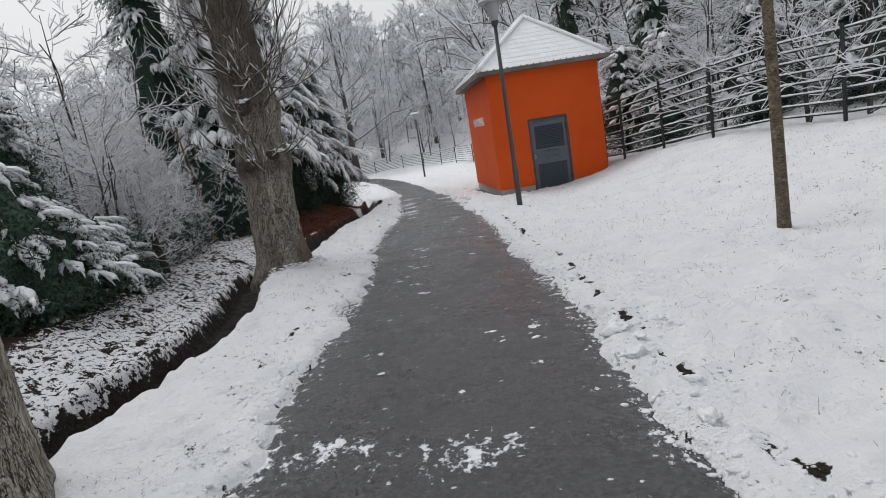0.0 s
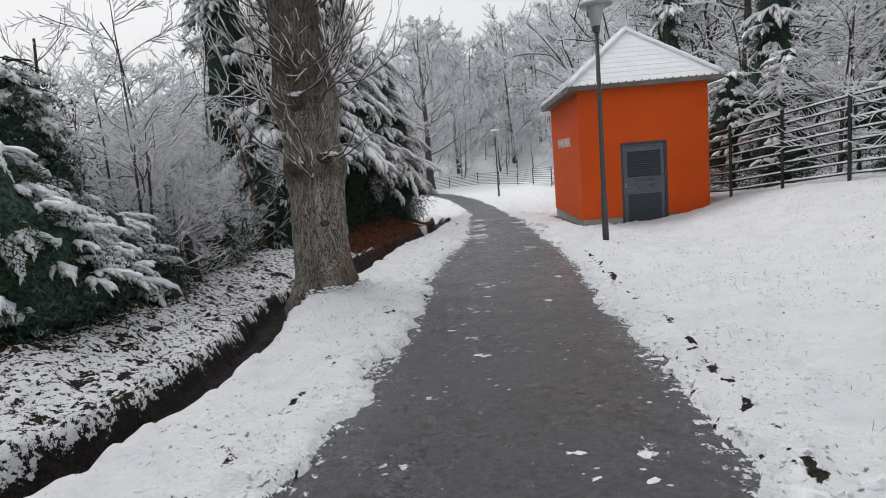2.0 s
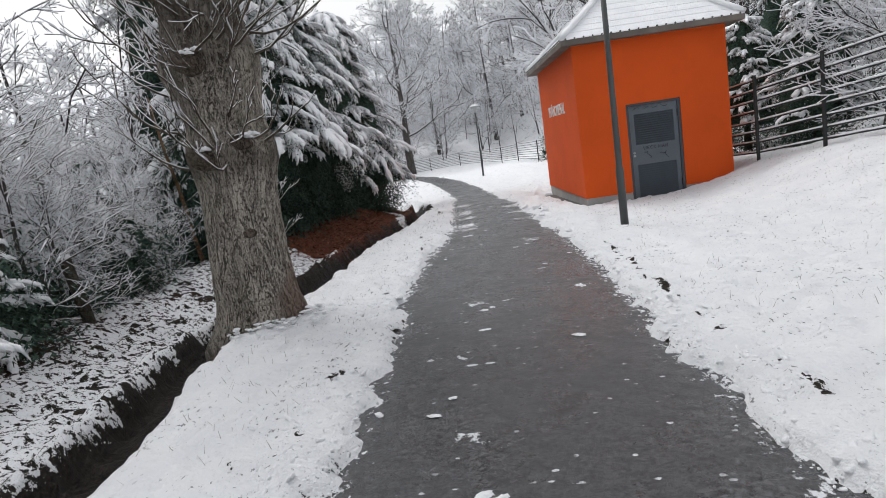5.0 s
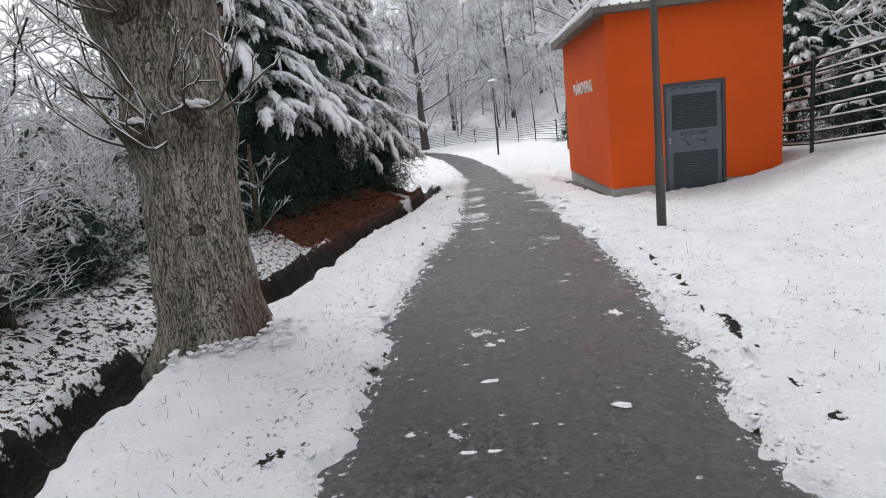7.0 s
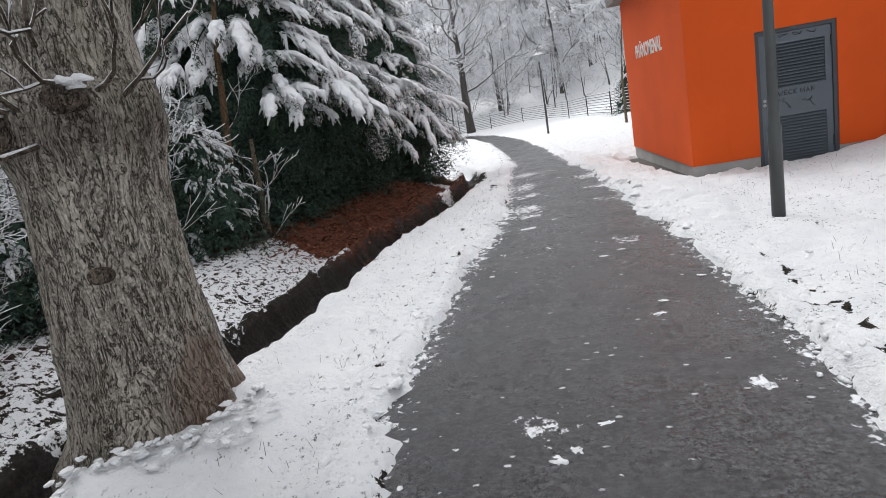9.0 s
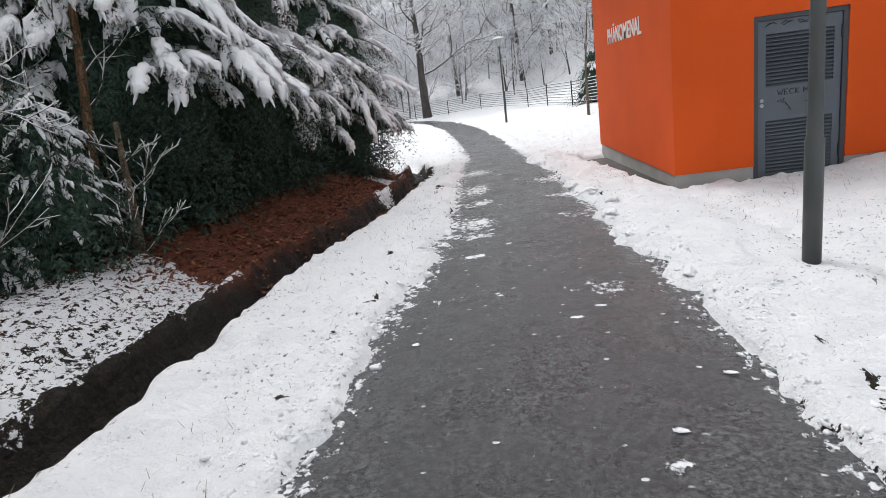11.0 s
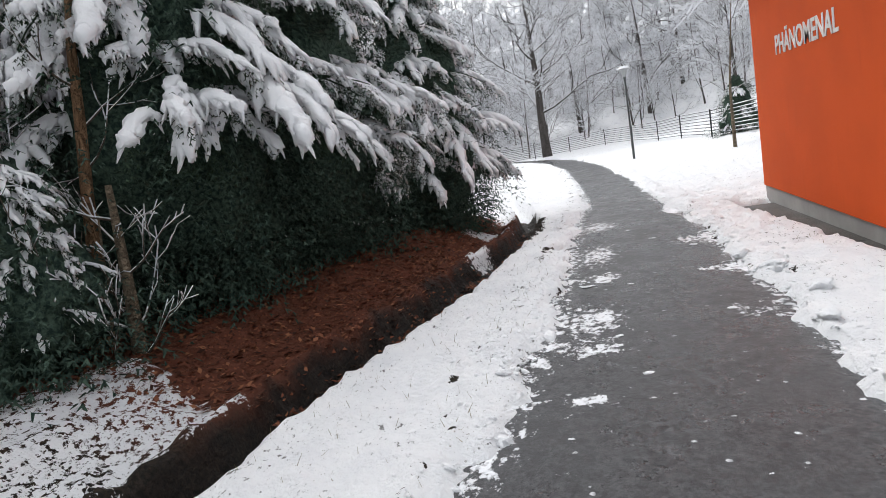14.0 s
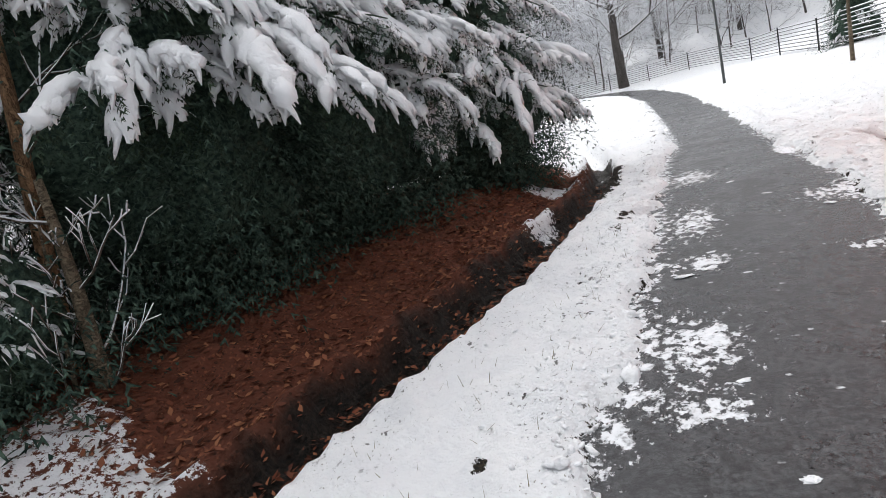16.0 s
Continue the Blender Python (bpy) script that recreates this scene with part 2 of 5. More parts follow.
MAT = {
    "snow": make_snow(),
    "ground": make_ground(),
    "asphalt": make_asphalt(),
    "bark": make_bark("furrowed_bark", (0.07, 0.06, 0.05), (0.37, 0.334, 0.29), (1, 1, 0.27), moss=0.4, plates=40.0, zones=True),
    "bark_burl": make_bark("dark_furrowed_bark", (0.022, 0.017, 0.014), (0.14, 0.112, 0.09), (1, 1, 0.3), moss=0.15, plates=36.0),
    "bark_dark": make_bark("dark_bark", (0.03, 0.025, 0.02), (0.11, 0.095, 0.075), snow=0.35),
    "sprout": make_bark("bare_sprout_bark", (0.045, 0.036, 0.028), (0.15, 0.12, 0.095)),
    "bark_smooth": make_bark("smooth_bark", (0.11, 0.085, 0.06), (0.25, 0.20, 0.14), (1, 1, 2.4), plates=24.0),
    "bark_brown": make_bark("reddish_bark", (0.10, 0.055, 0.03), (0.27, 0.16, 0.09)),
    "twig": make_bark("snowy_twig", (0.06, 0.05, 0.04), (0.15, 0.13, 0.11), snow=1.3),
    "bark_far": make_bark("grey_woodland_bark", (0.045, 0.04, 0.036), (0.12, 0.108, 0.10), snow=0.7),
    "frost": make_bark("snow_laden_twig", (0.03, 0.027, 0.025), (0.095, 0.087, 0.08), snow=1.12),
    "lace": make_lace(),
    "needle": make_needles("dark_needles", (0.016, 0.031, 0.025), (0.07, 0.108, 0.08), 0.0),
    "needle_snow": make_needles("snowy_needles", (0.012, 0.024, 0.016), (0.042, 0.064, 0.038), 0.08),
    "orange": make_paint("orange_render", (0.63, 0.088, 0.013), 0.03, 0.85, gloss=0.2),
    "plinth": make_paint("grey_plinth", (0.34, 0.335, 0.32), 0.12),
    "concrete": make_paint("wet_concrete", (0.07, 0.065, 0.06), 0.3, 0.6, 60, 0.01),
    "door": make_paint("blue_grey_paint", (0.088, 0.105, 0.125), 0.08, 0.5, 80, 0.001),
    "door_dark": make_paint("dark_grey_paint", (0.045, 0.052, 0.062), 0.08, 0.55, 80, 0.001),
    "steel": make_paint("weathered_steel", (0.055, 0.06, 0.06), 0.15, 0.5, 60, 0.002),
    "fence": make_paint("dark_fence_paint", (0.018, 0.022, 0.022), 0.2, 0.55, 60, 0.002),
    "galv": make_paint("galvanised_metal", (0.30, 0.31, 0.31), 0.15, 0.45, 60, 0.001),
    "white": make_paint("white_lettering", (0.72, 0.70, 0.68), 0.05),
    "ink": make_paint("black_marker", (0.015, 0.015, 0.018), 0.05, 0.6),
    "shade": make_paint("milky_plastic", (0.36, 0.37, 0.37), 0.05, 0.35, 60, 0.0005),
    "soffit": make_paint("weathered_wood", (0.16, 0.14, 0.12), 0.2),
    "tile": make_paint("grey_roof_tile", (0.10, 0.10, 0.105), 0.2),
    "grass": make_paint("dry_grass", (0.20, 0.17, 0.09), 0.2),
    "leaf": make_leaf(),
    "water": material("ditch_water", (0.012, 0.011, 0.010), 0.06),
}


# ---- helpers ----
def smooth(lo, hi, v):
    t = np.clip((np.asarray(v, float) - lo) / (hi - lo), 0, 1)
    return t * t * (3 - 2 * t)


def vnoise(x, y, seed=0):
    """Value noise over the plane, 0 to 1."""
    x, y = np.asarray(x, float), np.asarray(y, float)
    xi, yi = np.floor(x), np.floor(y)
    u, v = x - xi, y - yi
    u, v = u * u * (3 - 2 * u), v * v * (3 - 2 * v)

    def corner(a, b):
        s = np.sin(a * 127.1 + b * 311.7 + seed * 74.7) * 43758.5453
        return s - np.floor(s)

    top = corner(xi, yi) * (1 - u) + corner(xi + 1, yi) * u
    low = corner(xi, yi + 1) * (1 - u) + corner(xi + 1, yi + 1) * u
    return top * (1 - v) + low * v


def fbm(x, y, octaves=3, seed=0):
    total, amp, norm = 0, 1.0, 0
    for i in range(octaves):
        total = total + amp * vnoise(np.asarray(x) * 2**i, np.asarray(y) * 2**i, seed + i)
        norm += amp
        amp *= 0.5
    return total / norm


def mesh_of(name, verts, faces, mat, shade=False):
    me = bpy.data.meshes.new(name)
    me.from_pydata([tuple(v) for v in verts], [], faces)
    me.materials.append(mat)
    if shade:
        me.polygons.foreach_set("use_smooth", [True] * len(me.polygons))
    me.update()
    return me


def part(name, bm, mat, parent=None, label=""):
    """One mesh object from a bmesh, under a thing or a part."""
    me = bpy.data.meshes.new(name)
    bm.to_mesh(me)
    bm.free()
    me.materials.append(mat)
    ob = new(name, me)
    ob.parent = parent
    return tagged(ob, label)


def piece(name, me, parent, m=None, label=""):
    ob = new(name, me)
    ob.parent = parent
    if m is not None:
        ob.matrix_basis = m
    return tagged(ob, label)


def thing(name, at=(0, 0, 0), label="", category="", group="", kind="", turn=0):
    ob = new(name)
    ob.empty_display_size = 0.2
    ob.matrix_basis = pose(*at, 0, 0, turn)
    return tagged(ob, label, category, group, kind)


def box(bm, x0, x1, y0, y1, z0, z1, bevel=0.0):
    r = bmesh.ops.create_cube(bm, size=1)
    vs = r["verts"]
    bmesh.ops.scale(bm, vec=(x1 - x0, y1 - y0, z1 - z0), verts=vs)
    bmesh.ops.translate(bm, vec=((x0 + x1) / 2, (y0 + y1) / 2, (z0 + z1) / 2), verts=vs)
    if bevel:
        es = list({e for v in vs for e in v.link_edges})
        bmesh.ops.bevel(bm, geom=es, offset=bevel, segments=2, affect="EDGES", profile=0.5)
    return bm


def box_part(name, dims, mat, parent, bevel=0.0, label=""):
    return part(name, box(bmesh.new(), *dims, bevel), mat, parent, label)


def lathe(bm, profile, sides=16, at=(0, 0, 0)):
    """A turned shape from rows of radius and height."""
    rings = []
    for r, z in profile:
        rings.append([bm.verts.new((at[0] + r * math.cos(2 * math.pi * i / sides), at[1] + r * math.sin(2 * math.pi * i / sides), at[2] + z)) for i in range(sides)])
    for a, b in zip(rings, rings[1:]):
        for i in range(sides):
            f = bm.faces.new((a[i], a[(i + 1) % sides], b[(i + 1) % sides], b[i]))
            f.smooth = True
    bm.faces.new(list(reversed(rings[0])))
    bm.faces.new(rings[-1])
    return bm


class Soup:
    """Vertices and faces gathered for one large mesh."""

    def __init__(self):
        self.v, self.f = [], []
        self.lace = None

    def tube(self, points, radii, sides=5, flat=1.0, cap=True):
        """A tube along points; flat squashes it in height."""
        base = len(self.v)
        n = len(points)
        side = None
        for i, p in enumerate(points):
            d = (points[min(i + 1, n - 1)] - points[max(i - 1, 0)]).normalized()
            if side is None:
                side = d.cross(Vector((0.0, 0.0, 1.0)))
                if side.length < 0.05:
                    side = d.cross(Vector((0.3, 1.0, 0.0)))
            side = (side - d * side.dot(d)).normalized()
            up = side.cross(d)
            for k in range(sides):
                a = 2 * math.pi * k / sides
                self.v.append(p + side * (math.cos(a) * radii[i]) + up * (math.sin(a) * radii[i] * flat))
        for i in range(n - 1):
            for k in range(sides):
                a, b = base + i * sides + k, base + i * sides + (k + 1) % sides
                self.f.append((a, b, b + sides, a + sides))
        if cap:
            self.f.append(tuple(base + (n - 1) * sides + k for k in range(sides)))
            self.f.append(tuple(base + k for k in reversed(range(sides))))

    def mesh(self, name, mat, shade=True):
        return mesh_of(name, self.v, self.f, mat, shade)


def bent(rng, start, way, length, steps, wander=0.15, lift=0.0):
    """Points of a wandering limb that bends up (lift over 0) or down."""
    pts, d, p = [start.copy()], way.normalized(), start.copy()
    for _ in range(steps):
        d = (d + Vector((rng.uniform(-1, 1), rng.uniform(-1, 1), rng.uniform(-1, 1))) * wander + Vector((0, 0, lift))).normalized()
        p = p + d * (length / steps)
        pts.append(p.copy())
    return pts


def taper(a, b, n):
    return [a + (b - a) * i / (n - 1) for i in range(n)]


def along(pts, t):
    f = t * (len(pts) - 1)
    i = min(int(f), len(pts) - 2)
    return pts[i].lerp(pts[i + 1], f - i), (pts[i + 1] - pts[i]).normalized()


def sideways(rng, d, spread):
    """A way that leaves d by about spread (0 to 1)."""
    r = Vector((rng.gauss(0, 1), rng.gauss(0, 1), rng.gauss(0, 1)))
    r = (r - d * r.dot(d)).normalized()
    return (d * (1 - spread) + r * spread).normalized()


# ---- lie of the land ----
def path_left(y):
    return np.interp(y, [-60, -6, -1.8, 0.1, 1.7, 3, 4.5, 5.2, 5.8, 6.6, 7.7, 9.1, 10.3, 12.6, 14.7, 17, 19, 25, 32, 38, 48, 55, 64], [-3, -1.12, -0.92, -0.72, -0.52, -0.52, -0.47, -0.54, -0.47, -0.43, -0.33, -0.1, -0.02, 0.03, -0.02, 0.02, 0.15, -0.2, -0.8, -1.3, -3.0, -5.2, -10])


def path_right(y):
    return np.interp(y, [-60, -6, -2.5, 0, 2, 3.3, 4.3, 5.5, 7.4, 8.5, 10.5, 12, 14, 15, 17, 25, 32, 38, 48, 55, 64], [-0.8, 1.1, 1.18, 1.4, 1.49, 1.52, 1.62, 1.72, 1.78, 1.73, 1.66, 1.64, 1.66, 1.62, 1.48, 1.3, 0.85, 0.45, -1.2, -3.4, -8])


def path_height(y):
    return np.interp(y, [-60, -5, 0, 4, 6.5, 10, 15, 25, 38, 60, 90], [0.9, 0.5, 0.47, 0.36, 0.3, 0.34, 0.28, 0.0, -0.25, -0.3, -0.3])


def ditch_right(y):
    return np.interp(y, [-30, -1.27, -0.3, 0.4, 1.2, 2, 3.6, 4.9, 6, 7, 8, 9, 10, 11.5, 12.4, 13.8, 16.4, 18.5, 21, 26, 60], [-6, -2.36, -2.06, -1.96, -1.82, -1.84, -2.1, -2.22, -1.92, -1.7, -1.63, -1.53, -1.37, -1.08, -0.9, -0.72, -0.66, -0.85, -1.3, -2.6, -9])


def ditch_left(y):
    return np.interp(y, [-30, -1.3, -0.5, 0.3, 1, 2.4, 4.3, 5.5, 7.3, 8, 9, 10.6, 11.4, 13.8, 15.7, 18.5, 21, 26, 60], [-7, -3.1, -2.82, -2.64, -2.52, -2.52, -2.78, -2.78, -2.38, -2.22, -2.1, -2.0, -1.8, -1.45, -1.1, -1.25, -1.75, -3.1, -10])


def hedge_foot(y):
    return np.interp(y, [-30, 8, 10.9, 11.6, 12.3, 14, 17, 20, 26], [-4.6, -4.4, -3.9, -3.55, -3.0, -2.35, -1.9, -2.4, -5])


def land(x, y):
    """Height of the ground without the path's dip or the fine relief."""
    x, y = np.asarray(x, float), np.asarray(y, float)
    z = path_height(y)
    right = np.clip(x - path_right(y), 0, None)
    z = z + 0.85 * smooth(2.2, 7.2, right) * smooth(16, 8, y) + 0.25 * smooth(2.5, 7, right) * smooth(8, 16, y)
    z = z - 0.14 * smooth(0.6, 1.5, right) * smooth(6.0, 10.5, y) * smooth(20, 16, y) * smooth(5.5, 3.5, right)
    z = z + 0.35 * smooth(1.5, 5, right) * smooth(17, 26, y) * smooth(52, 38, y)
    z = z + 0.33 * np.clip(x - np.interp(y, [-60, 8, 20, 40, 60], [9.8, 9.8, 9.2, 8.2, 6.5]), 0, 110)
    away = np.clip(y - 62, 0, 130)
    z = z + 0.30 * away
    left = np.clip(path_left(y) - x, 0, None)
    z = z + 0.9 * smooth(3, 10, left) * smooth(22, 50, y)
    beyond = np.clip(ditch_left(y) - x, 0, None)
    z = z - 0.18 * smooth(0, 0.3, beyond) + 0.40 * smooth(0.1, 1.5, beyond) * smooth(24, 18, y) - 1.2 * smooth(4, 20, beyond) * smooth(60, 20, y)
    mid, half = (ditch_left(y) + ditch_right(y)) / 2, (ditch_right(y) - ditch_left(y)) / 2
    z = z - 0.33 * smooth(1.12, 0.6, np.abs(x - mid) / half) * smooth(26, 22, y)
    return z


def apron_edge(y):
    return np.interp(y, [12.2, 13.2, 16.7], [3.05, 2.68, 2.38])


def snow_edge(x, y):
    """Metres outside the path's ragged snow edge (below 0: on the path)."""
    rag = (fbm(x * 3.1, y * 3.1, 3, 5) - 0.5) * 0.42 + (fbm(x * 11, y * 11, 2, 9) - 0.5) * 0.14
    return np.maximum(path_left(y) - x, x - path_right(y)) + rag


def surface(x, y):
    """Height of the snow and soil as built."""
    x, y = np.asarray(x, float), np.asarray(y, float)
    out = snow_edge(x, y)
    near = smooth(60, 25, np.abs(y))
    lump = (fbm(x * 2.3, y * 2.3, 3, 21) - 0.5) * 0.08 + (fbm(x * 5.5, y * 5.5, 2, 31) - 0.5) * 0.095 + (fbm(x * 11, y * 11, 1, 37) - 0.5) * 0.06
    ridge = 0.03 * np.exp(-((out - 0.22) / 0.16) ** 2)
    rag = (fbm(x * 4, y * 4, 2, 91) - 0.5) * 0.16
    slab = smooth(-0.05, 0.06, x - apron_edge(y) + rag) * smooth(12.15, 12.3, y) * smooth(16.95, 16.75, y) * smooth(6.6, 6.4, x)
    return land(x, y) - 0.2 * slab + near * lump * smooth(0.0, 0.3, out) + ridge - 0.04 + 0.085 * smooth(-0.03, 0.09, out)


def snow_tongue(x, y):
    """Two patches of snow lying on the leaf litter where the hedge ends."""
    return np.exp(-(((x + 1.38) / 0.24) ** 2 + ((y - 14.6) / 0.5) ** 2) ** 2) + np.exp(-(((x + 1.6) / 0.5) ** 2 + ((y - 16.8) / 0.6) ** 2) ** 2)


def ground_at(x, y):
    return float(surface(x, y))


# ---- ground and path ----
def axis(lo, hi, step, reach, ahead=1.16):
    """Even steps from lo to hi, then ever wider ones out to reach."""
    core = list(np.arange(lo, hi + step / 2, step))
    out, w, v = [], step, hi
    while v < reach:
        w *= ahead
        v += w
        out.append(v)
    back, w, v = [], step, lo
    while v > -reach:
        w *= 1.16
        v -= w
        back.append(v)
    return np.array(back[::-1] + core + out)


def build_ground():
    xs, ys = axis(-4.6, 5.0, 0.05, 700), axis(-4.0, 19.0, 0.06, 700, 1.03)
    gx, gy = np.meshgrid(xs, ys)
    gz = surface(gx, gy)
    nx, ny = len(xs), len(ys)
    verts = np.stack([gx.ravel(), gy.ravel(), gz.ravel()], 1)
    i = np.arange((ny - 1) * nx).reshape(ny - 1, nx)[:, :-1].ravel()
    faces = np.stack([i, i + 1, i + nx + 1, i + nx], 1)
    me = bpy.data.meshes.new("ground")
    me.vertices.add(len(verts))
    me.vertices.foreach_set("co", verts.ravel())
    me.loops.add(faces.size)
    me.loops.foreach_set("vertex_index", faces.ravel())
    me.polygons.add(len(faces))
    me.polygons.foreach_set("loop_start", np.arange(len(faces)) * 4)
    me.polygons.foreach_set("use_smooth", np.ones(len(faces), bool))
    me.update(calc_edges=True)
    x, y = gx.ravel(), gy.ravel()
    mid, half = (ditch_left(y) + ditch_right(y)) / 2, (ditch_right(y) - ditch_left(y)) / 2
    off = np.abs(x - mid) / half + (fbm(x * 5, y * 5, 3, 51) - 0.5) * 0.35
    inner = x - mid > -0.35 * half
    bare = smooth(1.0, 0.86, off) * smooth(20.5, 19.5, y)
    bare = np.where(inner, bare, smooth(1.12, 0.92, off + 0.2 * smooth(7.6, 6.6, y)) * smooth(20.5, 19.5, y))
    mud = np.where(inner, bare, smooth(1.15, 0.85, off) * smooth(20.5, 19.5, y))
    beyond = ditch_left(y) - x
    litter = smooth(-0.28, -0.05, beyond) * np.maximum(smooth(8.9, 9.8, y), 0.12 * smooth(0.6, 1.2, beyond))
    under = smooth(9.75, 10.1, y + (fbm(x * 2, y * 2, 2, 3) - 0.5)) * smooth(18.2, 17.2, y) * smooth(-0.75, -0.45, beyond)
    deep = smooth(-0.3, 0.5, hedge_foot(y) + 0.5 - x) * smooth(6.0, 4.5, hedge_foot(y) - x) * smooth(40, 30, y) * np.maximum(smooth(8.5, 10, y), 0.8 * smooth(5.6, 4.6, y))
    snow = 1.0 - np.clip(bare + under, 0, 1)
    bank = smooth(-0.35, 0.0, beyond) * smooth(22, 18, y)
    snow = snow - 0.3 * smooth(-4.6, -5.6, x) * smooth(9.5, 8, y) * smooth(-6, -3, y) - 0.43 * bank - 0.55 * deep * smooth(22, 18, y)
    # Spots of bared soil, also standing in for shade in small hollows.
    hollow_shade = smooth(0.64, 0.76, fbm(x * 9, y * 9, 2, 95)) * smooth(0.35, 0.55, fbm(x * 1.1, y * 1.1, 2, 97))
    snow = snow - 0.25 * hollow_shade
    out = snow_edge(x, y)
    right = x - path_right(y)
    gap = np.exp(-((right - 0.36 - (fbm(y * 0.6, y * 0, 2, 77) - 0.5) * 0.3) / 0.05) ** 2) * smooth(9, 6, y)
    snow = snow - 0.8 * gap * smooth(0.52, 0.64, fbm(x * 11, y * 7, 2, 41))
    lgap = np.exp(-((path_left(y) - x - 0.33 - (fbm(y * 0.7, y * 0, 2, 71) - 0.5) * 0.35) / 0.11) ** 2)
    snow = snow - 0.5 * lgap * smooth(0.54, 0.68, fbm(x * 11, y * 8, 2, 43))
    snow = snow - 0.35 * smooth(0.06, 0.0, out) - 0.2 * smooth(0.5, 0.1, out) * smooth(0.4, 0.6, fbm(x * 1.5, y * 1.5, 2, 33))
    snow = snow - 0.12 * smooth(0.55, 0.75, fbm(x * 1.6, y * 1.6, 3, 61)) * smooth(0.5, 1.5, right)
    snow = np.maximum(snow, 0.7 * snow_tongue(x, y))
    for name, values in (("mud", mud), ("litter", litter), ("snow", snow)):
        me.attributes.new(name, "FLOAT", "POINT").data.foreach_set("value", np.clip(values, -1, 1.2).astype(np.float32))
    me.materials.append(MAT["ground"])
    return tagged(new("ground", me), "snow-covered grass, leaf litter and muddy ditch banks beside the path", "ground", kind="structure")


def build_path():
    ys = np.concatenate([np.arange(-14, 20, 0.05), np.arange(20, 64, 0.4)])
    us = np.linspace(-0.16, 1.16, 48)
    verts, slush = [], []
    lo, hi, hh = path_left(ys), path_right(ys), path_height(ys)
    spots = [(0.36, 10.82, 0.27, 0.4), (0.42, 12.1, 0.22, 0.2), (0.39, 13.3, 0.24, 0.6), (0.32, 9.4, 0.17, 0.13), (1.41, 10.75, 0.16, 0.2), (1.42, 12.1, 0.25, 0.18), (1.41, 13.68, 0.26, 0.35), (1.5, 16.5, 0.15, 0.4), (0.41, 15.5, 0.33, 0.6),
             (1.25, 8.25, 0.2, 0.2), (0.08, 8.26, 0.1, 0.08), (0.25, 4.75, 0.15, 0.17), (1.36, 5.0, 0.12, 0.09), (0.39, 10.15, 0.22, 0.2), (1.1, 6.15, 0.11, 0.06), (-0.12, 3.22, 0.07, 0.07), (0.08, 3.13, 0.08, 0.08), (-0.32, -0.5, 0.14, 0.08),
             (0.84, -1.31, 0.09, 0.07), (1.0, -0.48, 0.08, 0.14), (1.02, -1.87, 0.06, 0.08), (0.12, 1.9, 0.08, 0.16), (-0.18, 0.43, 0.07, 0.08), (-0.5, -2.0, 0.35, 0.2), (0.2, -2.3, 0.4, 0.2)]
    gx = lo[:, None] + us[None, :] * (hi - lo)[:, None]
    gy = np.repeat(ys[:, None], len(us), 1)
    crown = 0.02 * (1 - (2 * us - 1) ** 2)
    gz = hh[:, None] + crown[None, :] + (fbm(gx * 0.9, gy * 0.9, 2, 15) - 0.5) * 0.02
    sl = np.zeros_like(gx)
    edge = np.minimum(gx - lo[:, None], hi[:, None] - gx)
    sl += 0.42 * smooth(0.2, 0.0, edge) + 0.03
    left_side = gx - lo[:, None]
    sl += 0.13 * smooth(0.7, 0.15, left_side) * smooth(6, 11, gy)
    for sx, sy, rx, ry in spots:
        sl += 0.6 * np.exp(-(((gx - sx) / rx) ** 2 + ((gy - sy) / ry) ** 2))
    n = len(us)
    i = np.arange((len(ys) - 1) * n).reshape(len(ys) - 1, n)[:, :-1].ravel()
    faces = np.stack([i, i + 1, i + n + 1, i + n], 1)
    me = mesh_of("path", np.stack([gx.ravel(), gy.ravel(), gz.ravel()], 1).tolist(), faces.tolist(), MAT["asphalt"], True)
    me.attributes.new("slush", "FLOAT", "POINT").data.foreach_set("value", sl.ravel().astype(np.float32))
    return tagged(new("path", me), "wet dark asphalt footpath with patches of slush", "path", kind="structure")


def build_ditch_water():
    bm = bmesh.new()
    rows = []
    for y in np.arange(-4, 19.6, 0.3):
        m, h = (ditch_left(y) + ditch_right(y)) / 2, (ditch_right(y) - ditch_left(y)) / 2
        z = float(path_height(y)) - 0.395
        rows.append((bm.verts.new((m - h * 0.8, y, z)), bm.verts.new((m + h * 0.8, y, z))))
    for a, b in zip(rows, rows[1:]):
        bm.faces.new((a[0], a[1], b[1], b[0]))
    ob = part("water", bm, MAT["water"])
    return tagged(ob, "shallow dark water in the bottom of the ditch", "water", kind="structure")


build_ground()
build_path()
build_ditch_water()

# ---- orange transformer hut ----
HX0, HX1, HY0, HY1, HZ, HTOP = 3.04, 6.28, 12.26, 17.15, 0.36, 3.62
DX0, DX1, DZ0, DZ1 = 4.07, 5.235, 0.15, 2.25


